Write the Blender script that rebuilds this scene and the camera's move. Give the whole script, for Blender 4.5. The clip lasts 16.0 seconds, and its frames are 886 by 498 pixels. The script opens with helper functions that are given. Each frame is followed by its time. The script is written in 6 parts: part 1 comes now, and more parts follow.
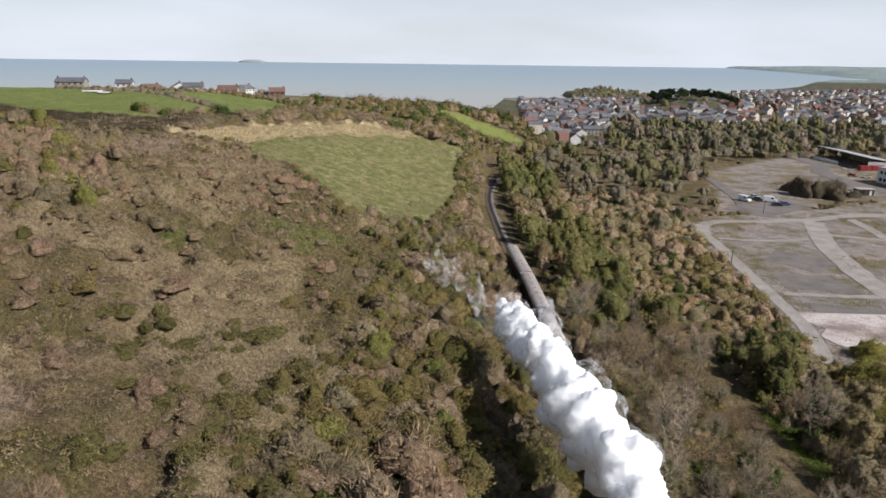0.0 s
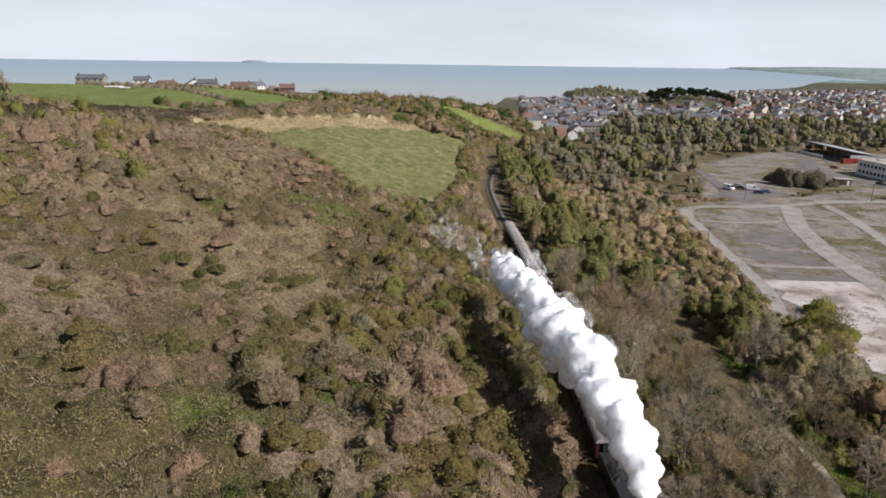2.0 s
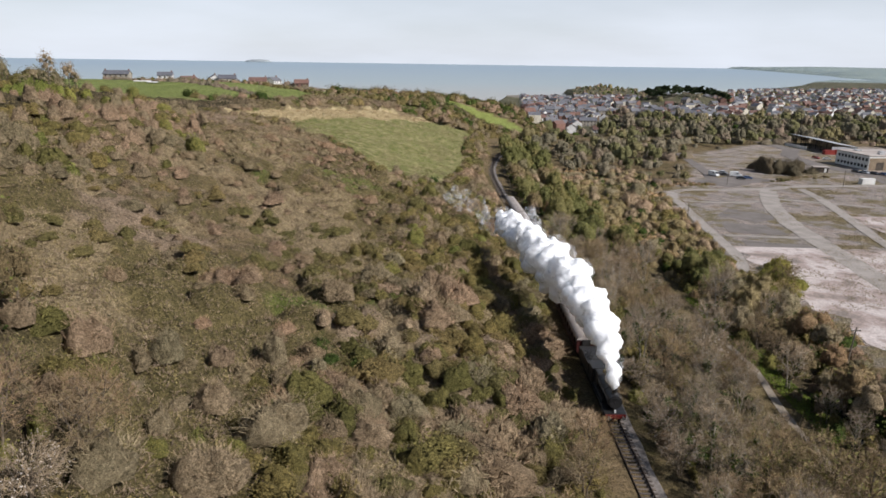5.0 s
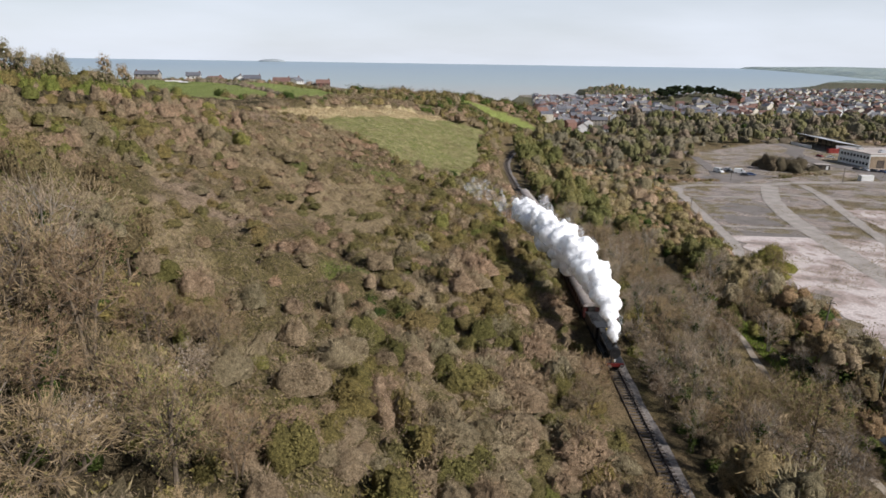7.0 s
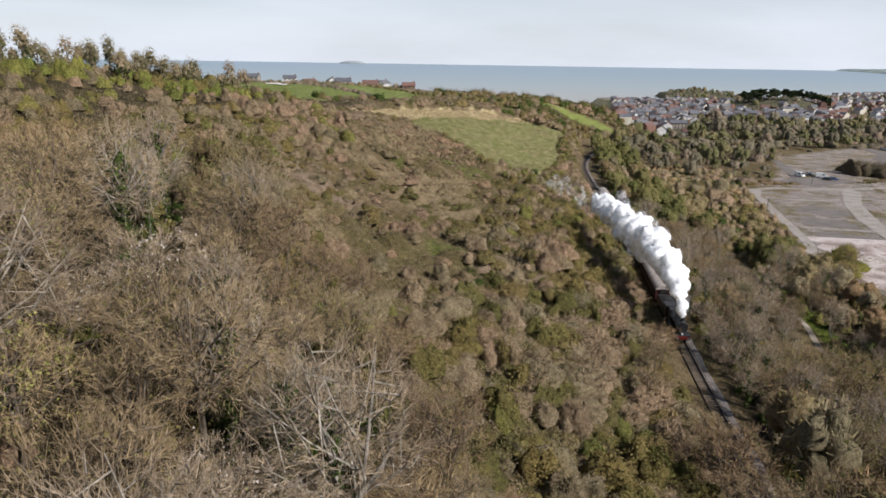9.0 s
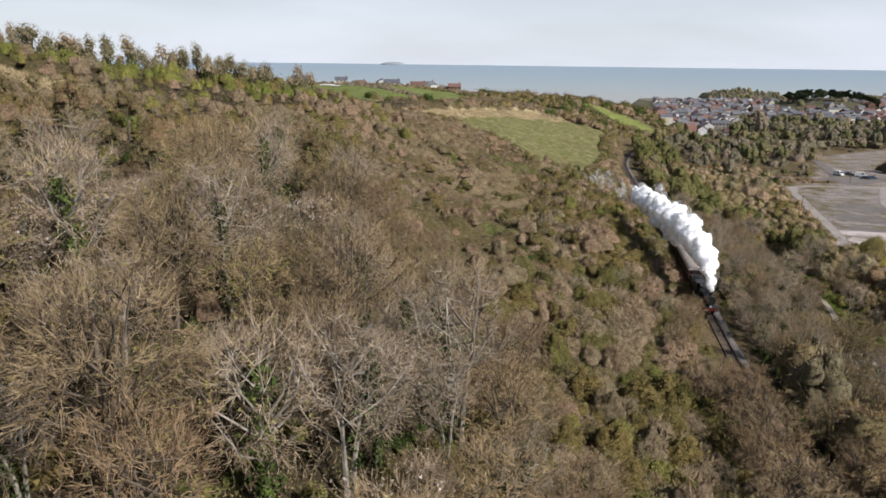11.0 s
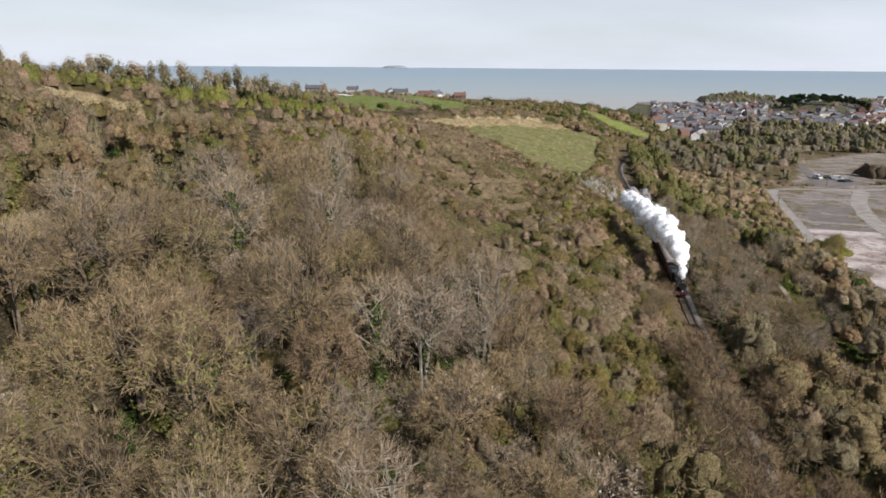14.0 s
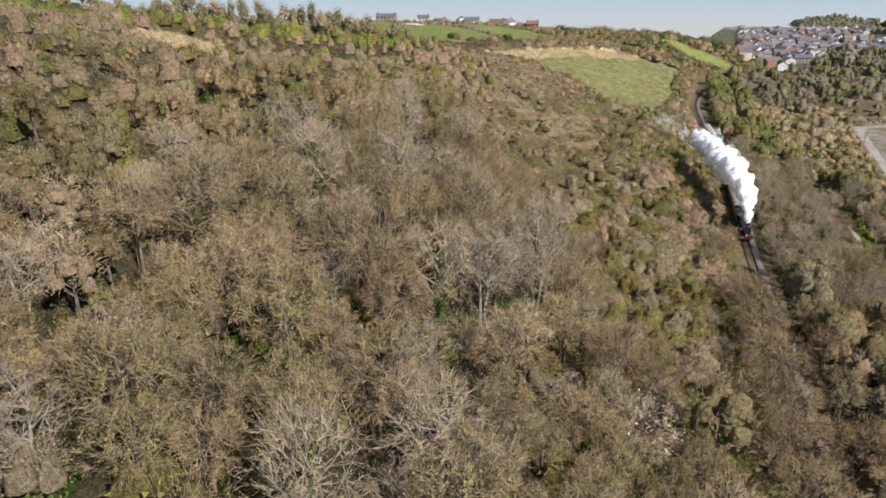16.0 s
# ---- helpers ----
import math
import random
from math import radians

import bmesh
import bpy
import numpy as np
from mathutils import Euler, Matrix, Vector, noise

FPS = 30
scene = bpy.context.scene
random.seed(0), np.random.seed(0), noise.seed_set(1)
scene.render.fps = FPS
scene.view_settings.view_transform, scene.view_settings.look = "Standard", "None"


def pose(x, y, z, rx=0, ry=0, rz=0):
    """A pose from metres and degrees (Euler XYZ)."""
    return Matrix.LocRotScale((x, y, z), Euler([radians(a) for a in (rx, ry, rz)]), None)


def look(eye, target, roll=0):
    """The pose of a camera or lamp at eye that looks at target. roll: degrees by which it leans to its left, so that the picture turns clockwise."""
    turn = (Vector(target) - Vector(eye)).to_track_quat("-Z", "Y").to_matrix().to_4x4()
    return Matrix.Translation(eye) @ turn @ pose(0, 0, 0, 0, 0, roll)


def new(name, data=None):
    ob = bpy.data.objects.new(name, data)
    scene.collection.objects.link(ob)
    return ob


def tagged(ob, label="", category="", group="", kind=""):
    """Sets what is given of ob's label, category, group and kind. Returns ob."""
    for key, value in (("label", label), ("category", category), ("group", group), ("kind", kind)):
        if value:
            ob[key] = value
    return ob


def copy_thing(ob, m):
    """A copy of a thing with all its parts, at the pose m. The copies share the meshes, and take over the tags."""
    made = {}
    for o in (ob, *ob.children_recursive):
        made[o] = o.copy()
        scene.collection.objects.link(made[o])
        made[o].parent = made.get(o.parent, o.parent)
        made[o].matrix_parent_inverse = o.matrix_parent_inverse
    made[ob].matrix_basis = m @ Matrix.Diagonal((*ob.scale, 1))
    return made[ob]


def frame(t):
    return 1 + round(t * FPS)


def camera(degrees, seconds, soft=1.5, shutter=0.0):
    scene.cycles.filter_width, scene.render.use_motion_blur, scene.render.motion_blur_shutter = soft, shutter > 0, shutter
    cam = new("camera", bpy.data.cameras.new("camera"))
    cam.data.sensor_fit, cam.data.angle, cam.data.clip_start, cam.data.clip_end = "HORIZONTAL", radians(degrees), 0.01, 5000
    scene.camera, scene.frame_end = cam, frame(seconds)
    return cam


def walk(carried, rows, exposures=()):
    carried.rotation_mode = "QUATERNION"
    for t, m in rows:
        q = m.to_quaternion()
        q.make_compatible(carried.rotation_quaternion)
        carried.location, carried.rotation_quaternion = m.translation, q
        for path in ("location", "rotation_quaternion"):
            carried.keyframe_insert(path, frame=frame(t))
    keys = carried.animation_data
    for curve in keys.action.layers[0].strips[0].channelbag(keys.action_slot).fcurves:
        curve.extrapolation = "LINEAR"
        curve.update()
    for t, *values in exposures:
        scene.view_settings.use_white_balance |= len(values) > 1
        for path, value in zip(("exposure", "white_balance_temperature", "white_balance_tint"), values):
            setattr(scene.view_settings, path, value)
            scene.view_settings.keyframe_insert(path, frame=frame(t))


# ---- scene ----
import functools
from collections import defaultdict

# camera: seconds, eye, yaw (to the left), pitch (up), lean
cam = camera(68.0, 16.0, soft=1.6, shutter=0.0)
ROWS = [
    (0.0, 0.02, 0.01, 44.01, 0.00, -15.95, 0.75),
    (0.5, -0.06, -4.61, 43.86, 0.01, -15.97, 0.81),
    (1.0, -0.07, -9.29, 43.51, 0.05, -15.95, 0.81),
    (1.5, -0.11, -13.94, 42.98, 0.11, -15.92, 0.81),
    (2.0, -0.28, -18.36, 42.40, 0.14, -15.89, 0.80),
    (2.5, -0.55, -22.53, 41.84, 0.18, -15.88, 0.80),
    (3.0, -0.88, -26.55, 41.23, 0.18, -15.89, 0.86),
    (3.5, -1.25, -30.59, 40.79, 0.23, -15.89, 0.83),
    (4.0, -1.60, -34.73, 40.60, 0.22, -15.89, 0.84),
    (6.5, -4.17, -54.89, 41.10, 0.86, -15.95, 0.88),
    (7.0, -4.78, -58.97, 41.41, 1.27, -15.95, 0.89),
    (7.5, -5.40, -63.02, 41.80, 1.81, -15.93, 0.91),
    (8.0, -6.10, -67.21, 42.11, 3.11, -15.91, 0.90),
    (8.5, -6.76, -71.43, 42.35, 5.14, -15.91, 0.90),
    (9.0, -7.41, -75.80, 42.56, 7.67, -15.91, 0.87),
    (9.5, -8.03, -80.30, 42.81, 10.12, -15.94, 0.87),
    (10.0, -8.46, -84.84, 43.06, 10.80, -15.93, 0.80),
    (12.5, -8.66, -106.32, 44.87, 11.16, -15.79, 0.62),
    (13.0, -8.35, -110.54, 46.18, 11.15, -15.73, 0.55),
    (13.5, -7.92, -114.84, 47.56, 11.17, -15.70, 0.48),
    (14.0, -7.45, -119.28, 48.95, 11.18, -15.71, 0.44),
    (14.5, -6.97, -123.78, 50.32, 11.26, -15.98, 0.48),
    (15.0, -6.48, -128.29, 51.59, 11.55, -16.32, 0.36),
    (15.5, -5.98, -132.53, 53.01, 12.15, -17.38, 0.35),
    (16.0, -5.64, -124.17, 52.67, 17.37, -21.87, -0.20),
]


def aim(x, y, z, yaw, pitch, roll):
    ya, pi = radians(yaw), radians(pitch)
    ahead = Vector((-math.sin(ya) * math.cos(pi), math.cos(ya) * math.cos(pi), math.sin(pi)))
    eye = Vector((x, y, z))
    return look(eye, eye + ahead, roll)


walk(cam, [(t, aim(x, y, z, yaw, pitch, roll)) for t, x, y, z, yaw, pitch, roll in ROWS], [(0.0, 0.0), (14.0, 0.0), (15.5, 0.12), (16.0, 0.38)])

# ---- light: hazy spring sky, sun from the right and a little behind ----
SUN = Vector((0.76, -0.40, 0.68)).normalized()
world = bpy.data.worlds.new("sky")
scene.world = world
world.use_nodes = True
wn, wl = world.node_tree.nodes, world.node_tree.links
sky = wn.new("ShaderNodeTexSky")
sky.sky_type = "NISHITA"
sky.sun_disc = False
sky.sun_elevation = math.asin(SUN.z)
sky.sun_rotation = math.atan2(SUN.x, SUN.y)
sky.altitude = 60
sky.air_density, sky.dust_density, sky.ozone_density = 1.0, 0.8, 1.0
wn["Background"].inputs["Strength"].default_value = 0.066
# a thin veil of high cloud over the whole sky
wcoord, wnoise = wn.new("ShaderNodeTexCoord"), wn.new("ShaderNodeTexNoise")
wmap = wn.new("ShaderNodeMapping")
wmap.inputs["Scale"].default_value = (1.0, 1.0, 5.0)
wnoise.inputs["Scale"].default_value, wnoise.inputs["Detail"].default_value = 2.2, 5
wveil, wmix = wn.new("ShaderNodeMapRange"), wn.new("ShaderNodeMix")
wveil.inputs["From Min"].default_value, wveil.inputs["From Max"].default_value = 0.3, 0.7
wveil.inputs["To Min"].default_value, wveil.inputs["To Max"].default_value = 0.62, 0.9
wmix.data_type = "RGBA"
wl.new(wcoord.outputs["Generated"], wmap.inputs["Vector"])
wl.new(wmap.outputs[0], wnoise.inputs["Vector"])
wl.new(wnoise.outputs["Fac"], wveil.inputs["Value"])
# it thickens towards the horizon
wsep, whigh, wfac = wn.new("ShaderNodeSeparateXYZ"), wn.new("ShaderNodeMapRange"), wn.new("ShaderNodeMath")
wl.new(wcoord.outputs["Generated"], wsep.inputs[0])
wl.new(wsep.outputs["Z"], whigh.inputs["Value"])
whigh.inputs["From Min"].default_value, whigh.inputs["From Max"].default_value = 0.0, 0.36
whigh.inputs["To Min"].default_value, whigh.inputs["To Max"].default_value = 1.15, 0.05
wfac.operation, wfac.use_clamp = "MULTIPLY", True
wl.new(wveil.outputs[0], wfac.inputs[0])
wl.new(whigh.outputs[0], wfac.inputs[1])
wl.new(wfac.outputs[0], wmix.inputs[0])
wl.new(sky.outputs[0], wmix.inputs[6])
wmix.inputs[7].default_value = (12.9, 13.8, 15.6, 1)
wl.new(wmix.outputs[2], wn["Background"].inputs["Color"])
sun = new("sun", bpy.data.lights.new("sun", "SUN"))
sun.data.energy, sun.data.angle, sun.data.color = 5.5, radians(0.6), (1.0, 0.97, 0.968)
sun.matrix_world = look(SUN * 300, (0, 0, 0))


# ---- materials ----
def shader(name):
    m = bpy.data.materials.new(name)
    m.use_nodes = True
    return m, m.node_tree.nodes, m.node_tree.links, m.node_tree.nodes["Principled BSDF"]


def ramp(nodes, stops):
    r = nodes.new("ShaderNodeValToRGB")
    el = r.color_ramp.elements
    while len(el) < len(stops):
        el.new(0.5)
    for e, (at, col) in zip(el, stops):
        e.position, e.color = at, (*col, 1)
    return r


def noise_node(nodes, links, scale, detail=6, rough=0.6, coord="Object"):
    tc = nodes.new("ShaderNodeTexCoord")
    n = nodes.new("ShaderNodeTexNoise")
    n.inputs["Scale"].default_value, n.inputs["Detail"].default_value, n.inputs["Roughness"].default_value = scale, detail, rough
    links.new(tc.outputs[coord], n.inputs["Vector"])
    return n


def mixed(nodes, links, kind, fac, a, b):
    """A colour mix; fac, a and b are sockets or values."""
    m = nodes.new("ShaderNodeMix")
    m.data_type, m.blend_type = "RGBA", kind
    for key, v in (("Factor", fac), ("A", a), ("B", b)):
        s = next(i for i in m.inputs if i.name == key and (key != "Factor" or i.type == "VALUE") and (key == "Factor" or i.type == "RGBA"))
        if hasattr(v, "is_output"):
            links.new(v, s)
        elif key == "Factor":
            s.default_value = v
        else:
            s.default_value = (*v, 1)
    return next(o for o in m.outputs if o.type == "RGBA")


# how light one plant is against another of its kind
TONES = [(0.0, (1.0, 1.0, 1.0)), (0.02, (0.50, 0.56, 0.46)), (0.35, (0.85, 0.90, 0.80)), (0.65, (1.1, 1.0, 0.95)), (1.0, (1.42, 1.30, 1.22))]


def varied(name, stops, scale=1.0, rough=0.9, fine=None, bump=0.0, metal=0.0, tint=0.0, island=0.0, spec=0.3, tone=False):
    """Colour by noise at two scales, with bump; tint: how far each object varies; island: how far each loose piece varies."""
    m, n, l, b = shader(name)
    big = noise_node(n, l, scale)
    r = ramp(n, stops)
    l.new(big.outputs["Fac"], r.inputs["Fac"])
    col = r.outputs["Color"]
    small = noise_node(n, l, fine or scale * 9, 4, 0.7)
    g = ramp(n, [(0.3, (0.62, 0.62, 0.62)), (0.7, (1.35, 1.35, 1.35))])
    l.new(small.outputs["Fac"], g.inputs["Fac"])
    col = mixed(n, l, "MULTIPLY", 0.8, col, g.outputs["Color"])
    for amount, node, out in ((tint, "ShaderNodeObjectInfo", "Random"), (island, "ShaderNodeNewGeometry", "Random Per Island")):
        if amount:
            o = n.new(node)
            h = ramp(n, [(0.0, (1 - amount, 1 - amount * 1.05, 1 - amount)), (0.5, (1.0, 1.0, 1.0)), (1.0, (1 + amount, 1 + amount * 0.85, 1 + amount * 0.6))])
            l.new(o.outputs[out], h.inputs["Fac"])
            col = mixed(n, l, "MULTIPLY", 1.0, col, h.outputs["Color"])
    if tone:
        o = n.new("ShaderNodeAttribute")
        o.attribute_name = "tone"
        h = ramp(n, TONES)
        l.new(o.outputs["Fac"], h.inputs["Fac"])
        col = mixed(n, l, "MULTIPLY", 1.0, col, h.outputs["Color"])
    l.new(col, b.inputs["Base Color"])
    b.inputs["Roughness"].default_value, b.inputs["Metallic"].default_value = rough, metal
    b.inputs["Specular IOR Level"].default_value = spec
    if bump:
        bm_ = n.new("ShaderNodeBump")
        bm_.inputs["Strength"].default_value, bm_.inputs["Distance"].default_value = 0.6, bump
        l.new(small.outputs["Fac"], bm_.inputs["Height"])
        l.new(bm_.outputs["Normal"], b.inputs["Normal"])
    return m


def plain(name, col, rough=0.6, metal=0.0, spread=0.12, scale=3.0):
    return varied(name, [(0.3, tuple(c * (1 - spread) for c in col)), (0.7, tuple(c * (1 + spread) for c in col))], scale, rough, metal=metal)


# ---- the lie of the land ----
TRACK_Y = [-700, 90, 124, 170, 215, 240, 273, 305, 335, 380, 430]
TRACK_X = [18.4, 18.4, 17.9, 15.4, 14.6, 16.2, 22.0, 33.0, 48.0, 80.0, 125.0]
_ty = np.arange(-700.0, 431.0, 1.0)
_tx = np.convolve(np.pad(np.interp(_ty, TRACK_Y, TRACK_X), 12, "edge"), np.ones(25) / 25, "valid")
RAIL = -1.5


def track_x(y):
    return np.interp(y, _ty, _tx)


U = [0, 5, 14, 28, 45, 62, 95, 140, 230]
LEFT_Y = [-65, -15, 20, 70, 140, 220, 330, 390, 440, 500]
LEFT = [
    (-1.7, -1.0, 3.5, 9.5, 17.5, 25.0, 35.5, 47.0, 56.0),
    (-1.7, -1.0, 1.5, 6.0, 12.5, 21.5, 32.5, 44.5, 55.0),
    (-1.7, -1.0, 2.0, 5.2, 9.5, 16.0, 28.0, 41.5, 52.0),
    (-1.7, -0.9, 1.8, 4.5, 7.0, 11.0, 24.8, 37.0, 45.0),
    (-1.7, -0.9, 0.2, 2.2, 7.6, 13.2, 23.5, 34.5, 37.5),
    (-1.7, -0.9, 0.5, 4.0, 9.5, 13.6, 19.0, 22.0, 24.0),
    (-1.7, 1.0, 5.5, 9.2, 13.0, 17.0, 23.0, 27.5, 28.5),
    (4.0, 6.5, 10.5, 14.0, 16.5, 18.5, 21.0, 24.0, 26.0),
    (11.0, 12.0, 14.0, 16.0, 17.5, 18.5, 20.0, 22.0, 24.0),
    (-4.0, -2.0, 3.0, 8.0, 10.0, 11.0, 12.0, 13.0, 14.0),
]
V = [0, 4, 9, 16, 27, 40]
RIGHT = [-1.7, -1.9, -2.6, -4.6, -6.9, -7.6]
SHORE_X = [-2500, -300, -60, 0, 50, 90, 215, 235, 320, 420, 640, 960, 1240, 2140, 4000]
SHORE_Y = [620, 600, 610, 640, 800, 1090, 1120, 1390, 1400, 1330, 1520, 1880, 2350, 3700, 4400]
SEA = -18.0


def smooth(a, b, x):
    t = np.clip((x - a) / (b - a), 0, 1)
    return t * t * (3 - 2 * t)


def wobble(x, y, size, seed):
    """Smooth value noise of about -1 to 1, for arrays."""
    rng = np.random.RandomState(seed)
    table = rng.uniform(-1, 1, (64, 64))
    fx, fy = np.asarray(x) / size + 500, np.asarray(y) / size + 500
    ix, iy = np.floor(fx).astype(int), np.floor(fy).astype(int)
    tx, ty = fx - ix, fy - iy
    tx, ty = tx * tx * (3 - 2 * tx), ty * ty * (3 - 2 * ty)
    g = lambda a, b: table[a % 64, b % 64]
    return (g(ix, iy) * (1 - tx) + g(ix + 1, iy) * tx) * (1 - ty) + (g(ix, iy + 1) * (1 - tx) + g(ix + 1, iy + 1) * tx) * ty


def in_poly(x, y, poly):
    """How far inside a convex or concave outline, as 0 or 1."""
    inside = np.zeros(np.shape(x), bool)
    n = len(poly)
    for i in range(n):
        (x0, y0), (x1, y1) = poly[i], poly[(i + 1) % n]
        hit = ((y0 > y) != (y1 > y)) & (x < (x1 - x0) * (y - y0) / (y1 - y0 + 1e-12) + x0)
        inside ^= hit
    return inside


FIELD = [(-4, 168), (-24, 160), (-42, 190), (-72, 205), (-62, 240), (-30, 285), (-10, 312), (12, 312), (6, 250), (2, 200)]
CLEARING = [(-124, 2), (-107, 0), (-97, 10), (-101, 22), (-113, 28), (-127, 24)]
STRAW = [(-75, 203), (-60, 238), (-30, 285), (-10, 312), (-14, 322), (-40, 300), (-76, 250), (-92, 215)]
FARM = [(-260, 276), (-110, 246), (-74, 288), (-62, 345), (-40, 372), (-60, 420), (-400, 430), (-400, 300)]
KNOLL = [(-10, 398), (4, 392), (24, 386), (50, 378), (54, 392), (42, 408), (16, 422), (-6, 428)]
LOT = [(73, 62), (70, 122), (80, 190), (82, 214), (92, 224), (108, 250), (122, 300), (135, 330), (190, 380), (250, 390), (330, 330), (330, 40), (75, 30)]


def bumps(x, y, size, seed):
    """Rounded mounds, 0 to 1, one about every size metres."""
    rng = np.random.RandomState(seed)
    tx, ty, tr = rng.rand(64, 64), rng.rand(64, 64), rng.uniform(0.35, 0.75, (64, 64))
    fx, fy = x / size + 500, y / size + 500
    ix, iy = np.floor(fx).astype(int), np.floor(fy).astype(int)
    best = np.zeros(np.shape(x))
    for i in (-1, 0, 1):
        for j in (-1, 0, 1):
            a, b = (ix + i) % 64, (iy + j) % 64
            d2 = ((ix + i + tx[a, b] - fx) ** 2 + (iy + j + ty[a, b] - fy) ** 2) / tr[a, b] ** 2
            best = np.maximum(best, np.sqrt(np.clip(1 - d2, 0, 1)) * (0.4 + tr[a, b]))
    return best


def water_height(x, y):
    return SEA + 43.5 * smooth(1800, 5200, y)


def land(x, y):
    """Height of the ground."""
    x, y = np.asarray(x, float), np.asarray(y, float)
    ax = track_x(np.minimum(y, 262.0))
    d = ax - x
    # hillside on the left of the line
    yi = np.clip(np.searchsorted(LEFT_Y, y) - 1, 0, len(LEFT_Y) - 2)
    ys = np.array(LEFT_Y, float)
    ty = np.clip((y - ys[yi]) / (ys[yi + 1] - ys[yi]), 0, 1)
    ty = 0.5 * ty + 0.5 * ty * ty * (3 - 2 * ty)
    prof = np.array([np.interp(np.clip(d, 0, 230).ravel(), U, row) for row in LEFT]).reshape((len(LEFT),) + x.shape)
    lo = np.take_along_axis(prof, yi[None], 0)[0]
    hi = np.take_along_axis(prof, (yi + 1)[None], 0)[0]
    left = lo * (1 - ty) + hi * ty
    left = left - 16 * smooth(500, 720, y)
    # embankment and level ground on the right, falling towards the harbour
    right = np.interp(np.clip(-d, 0, 40), V, RIGHT)
    flank = np.interp(np.clip(-d, 0, 62), [0, 25, 42, 62], [11.0, 8.0, 0.0, -7.6])
    slope = np.interp(np.clip(-d, 0, 60), [0, 30, 60], [4.0, -2.5, -7.6])
    right = right + (slope - right) * smooth(335, 390, y)
    right = right + (flank - right) * smooth(390, 440, y)
    right = right + (-7.6 - right) * smooth(440, 500, y)
    right = right - 6.5 * smooth(420, 900, y) * smooth(20, 120, -d)
    right = right + 19.0 * np.exp(-(((x - 300) / 75) ** 2) - (((y - 830) / 65) ** 2))
    right = right + 12.0 * np.exp(-(((x - 300) / 70) ** 2) - (((y - 1290) / 90) ** 2))
    right = right + 5.0 * smooth(500, 1000, x) * smooth(700, 1100, y)
    w = smooth(-1, 1, d)
    z = left * w + right * (1 - w)
    # line of the railway beyond the bend
    rx = np.abs(x - track_x(y))
    cut = (1 - smooth(3.2, 7.5, rx)) * smooth(250, 275, y) * (1 - smooth(325, 350, y))
    z = z * (1 - cut) + RAIL * cut - 0.2 * cut
    rough = smooth(7, 16, d) + smooth(8, 14, -d) * (1 - smooth(26, 34, -d))
    scrubby = smooth(8, 18, d) * (1 - smooth(360, 400, y))
    for poly in (CLEARING, FIELD, STRAW, FARM, KNOLL):
        scrubby = scrubby * ~in_poly(x, y, poly)
    z = z + rough * 0.6 * wobble(x, y, 9, 1)
    z = z + scrubby * ((0.5 + 0.5 * wobble(x, y, 20, 6)) * 2.6 * bumps(x, y, 5.6, 7) + 1.0 * bumps(x, y, 2.8, 8))
    # down to the water
    edge = np.interp(x, SHORE_X, SHORE_Y) + 6 * wobble(x, y, 30, 3)
    s = smooth(-60, 15, y - edge)
    z = z * (1 - s) + (SEA - 7) * s
    # far coast across the bay
    m = smooth(0, 260, x - 1690 - 0.04 * (y - 3000)) * smooth(2700, 3300, y)
    return z * (1 - m) + m * (water_height(x, y) + 15 + 8 * wobble(x, y, 420, 5))


def ground_at(x, y):
    return float(land(np.array([float(x)]), np.array([float(y)]))[0])


def spaced(parts):
    out = []
    for a, b, step in parts:
        out.append(np.arange(a, b, step))
    return np.concatenate(out + [[parts[-1][1]]])


def mesh_of(name, verts, faces, mats, index=None, flat=True):
    me = bpy.data.meshes.new(name)
    me.from_pydata([tuple(v) for v in verts], [], [tuple(f) for f in faces])
    for m in mats if isinstance(mats, (list, tuple)) else [mats]:
        me.materials.append(m)
    if index is not None:
        me.polygons.foreach_set("material_index", np.asarray(index, np.int32))
    if not flat:
        me.polygons.foreach_set("use_smooth", np.ones(len(me.polygons), bool))
    me.update()
    return me


def sheet(name, xs, ys, height, mats, index=None):
    X, Y = np.meshgrid(xs, ys)
    v = np.stack([X, Y, height(X, Y)], -1).reshape(-1, 3)
    a = (np.arange(len(ys) - 1)[:, None] * len(xs) + np.arange(len(xs) - 1)).ravel()
    f = np.stack([a, a + 1, a + 1 + len(xs), a + len(xs)], -1)
    return mesh_of(name, v, f, mats, None, False), X, Y


def open_ground(x, y):
    """1 where scrub may grow: off the line, the fields, the lot and the path."""
    d = track_x(np.minimum(y, 300)) - x
    ok = (d > 3.4) | (d < -3.6)
    ok &= np.abs(x - track_x(y)) > 3.6
    for poly in (CLEARING, FIELD, STRAW, FARM, KNOLL, LOT):
        ok &= ~in_poly(x, y, poly)
    ok &= ~((np.abs(x - np.interp(y, [-20, 20, 35, 46, 58, 75, 100], [47.6, 46, 45.6, 47, 48.4, 47.5, 46])) < 1.7) & (y < 72))
    return ok.astype(float)


WOOD_Y = [-95, -75, -60, -45, -30, -15, 0, 15, 30, 45]
WOOD_X = [16, 12, -3, -10, -16, -23, -32, -44, -62, -90]


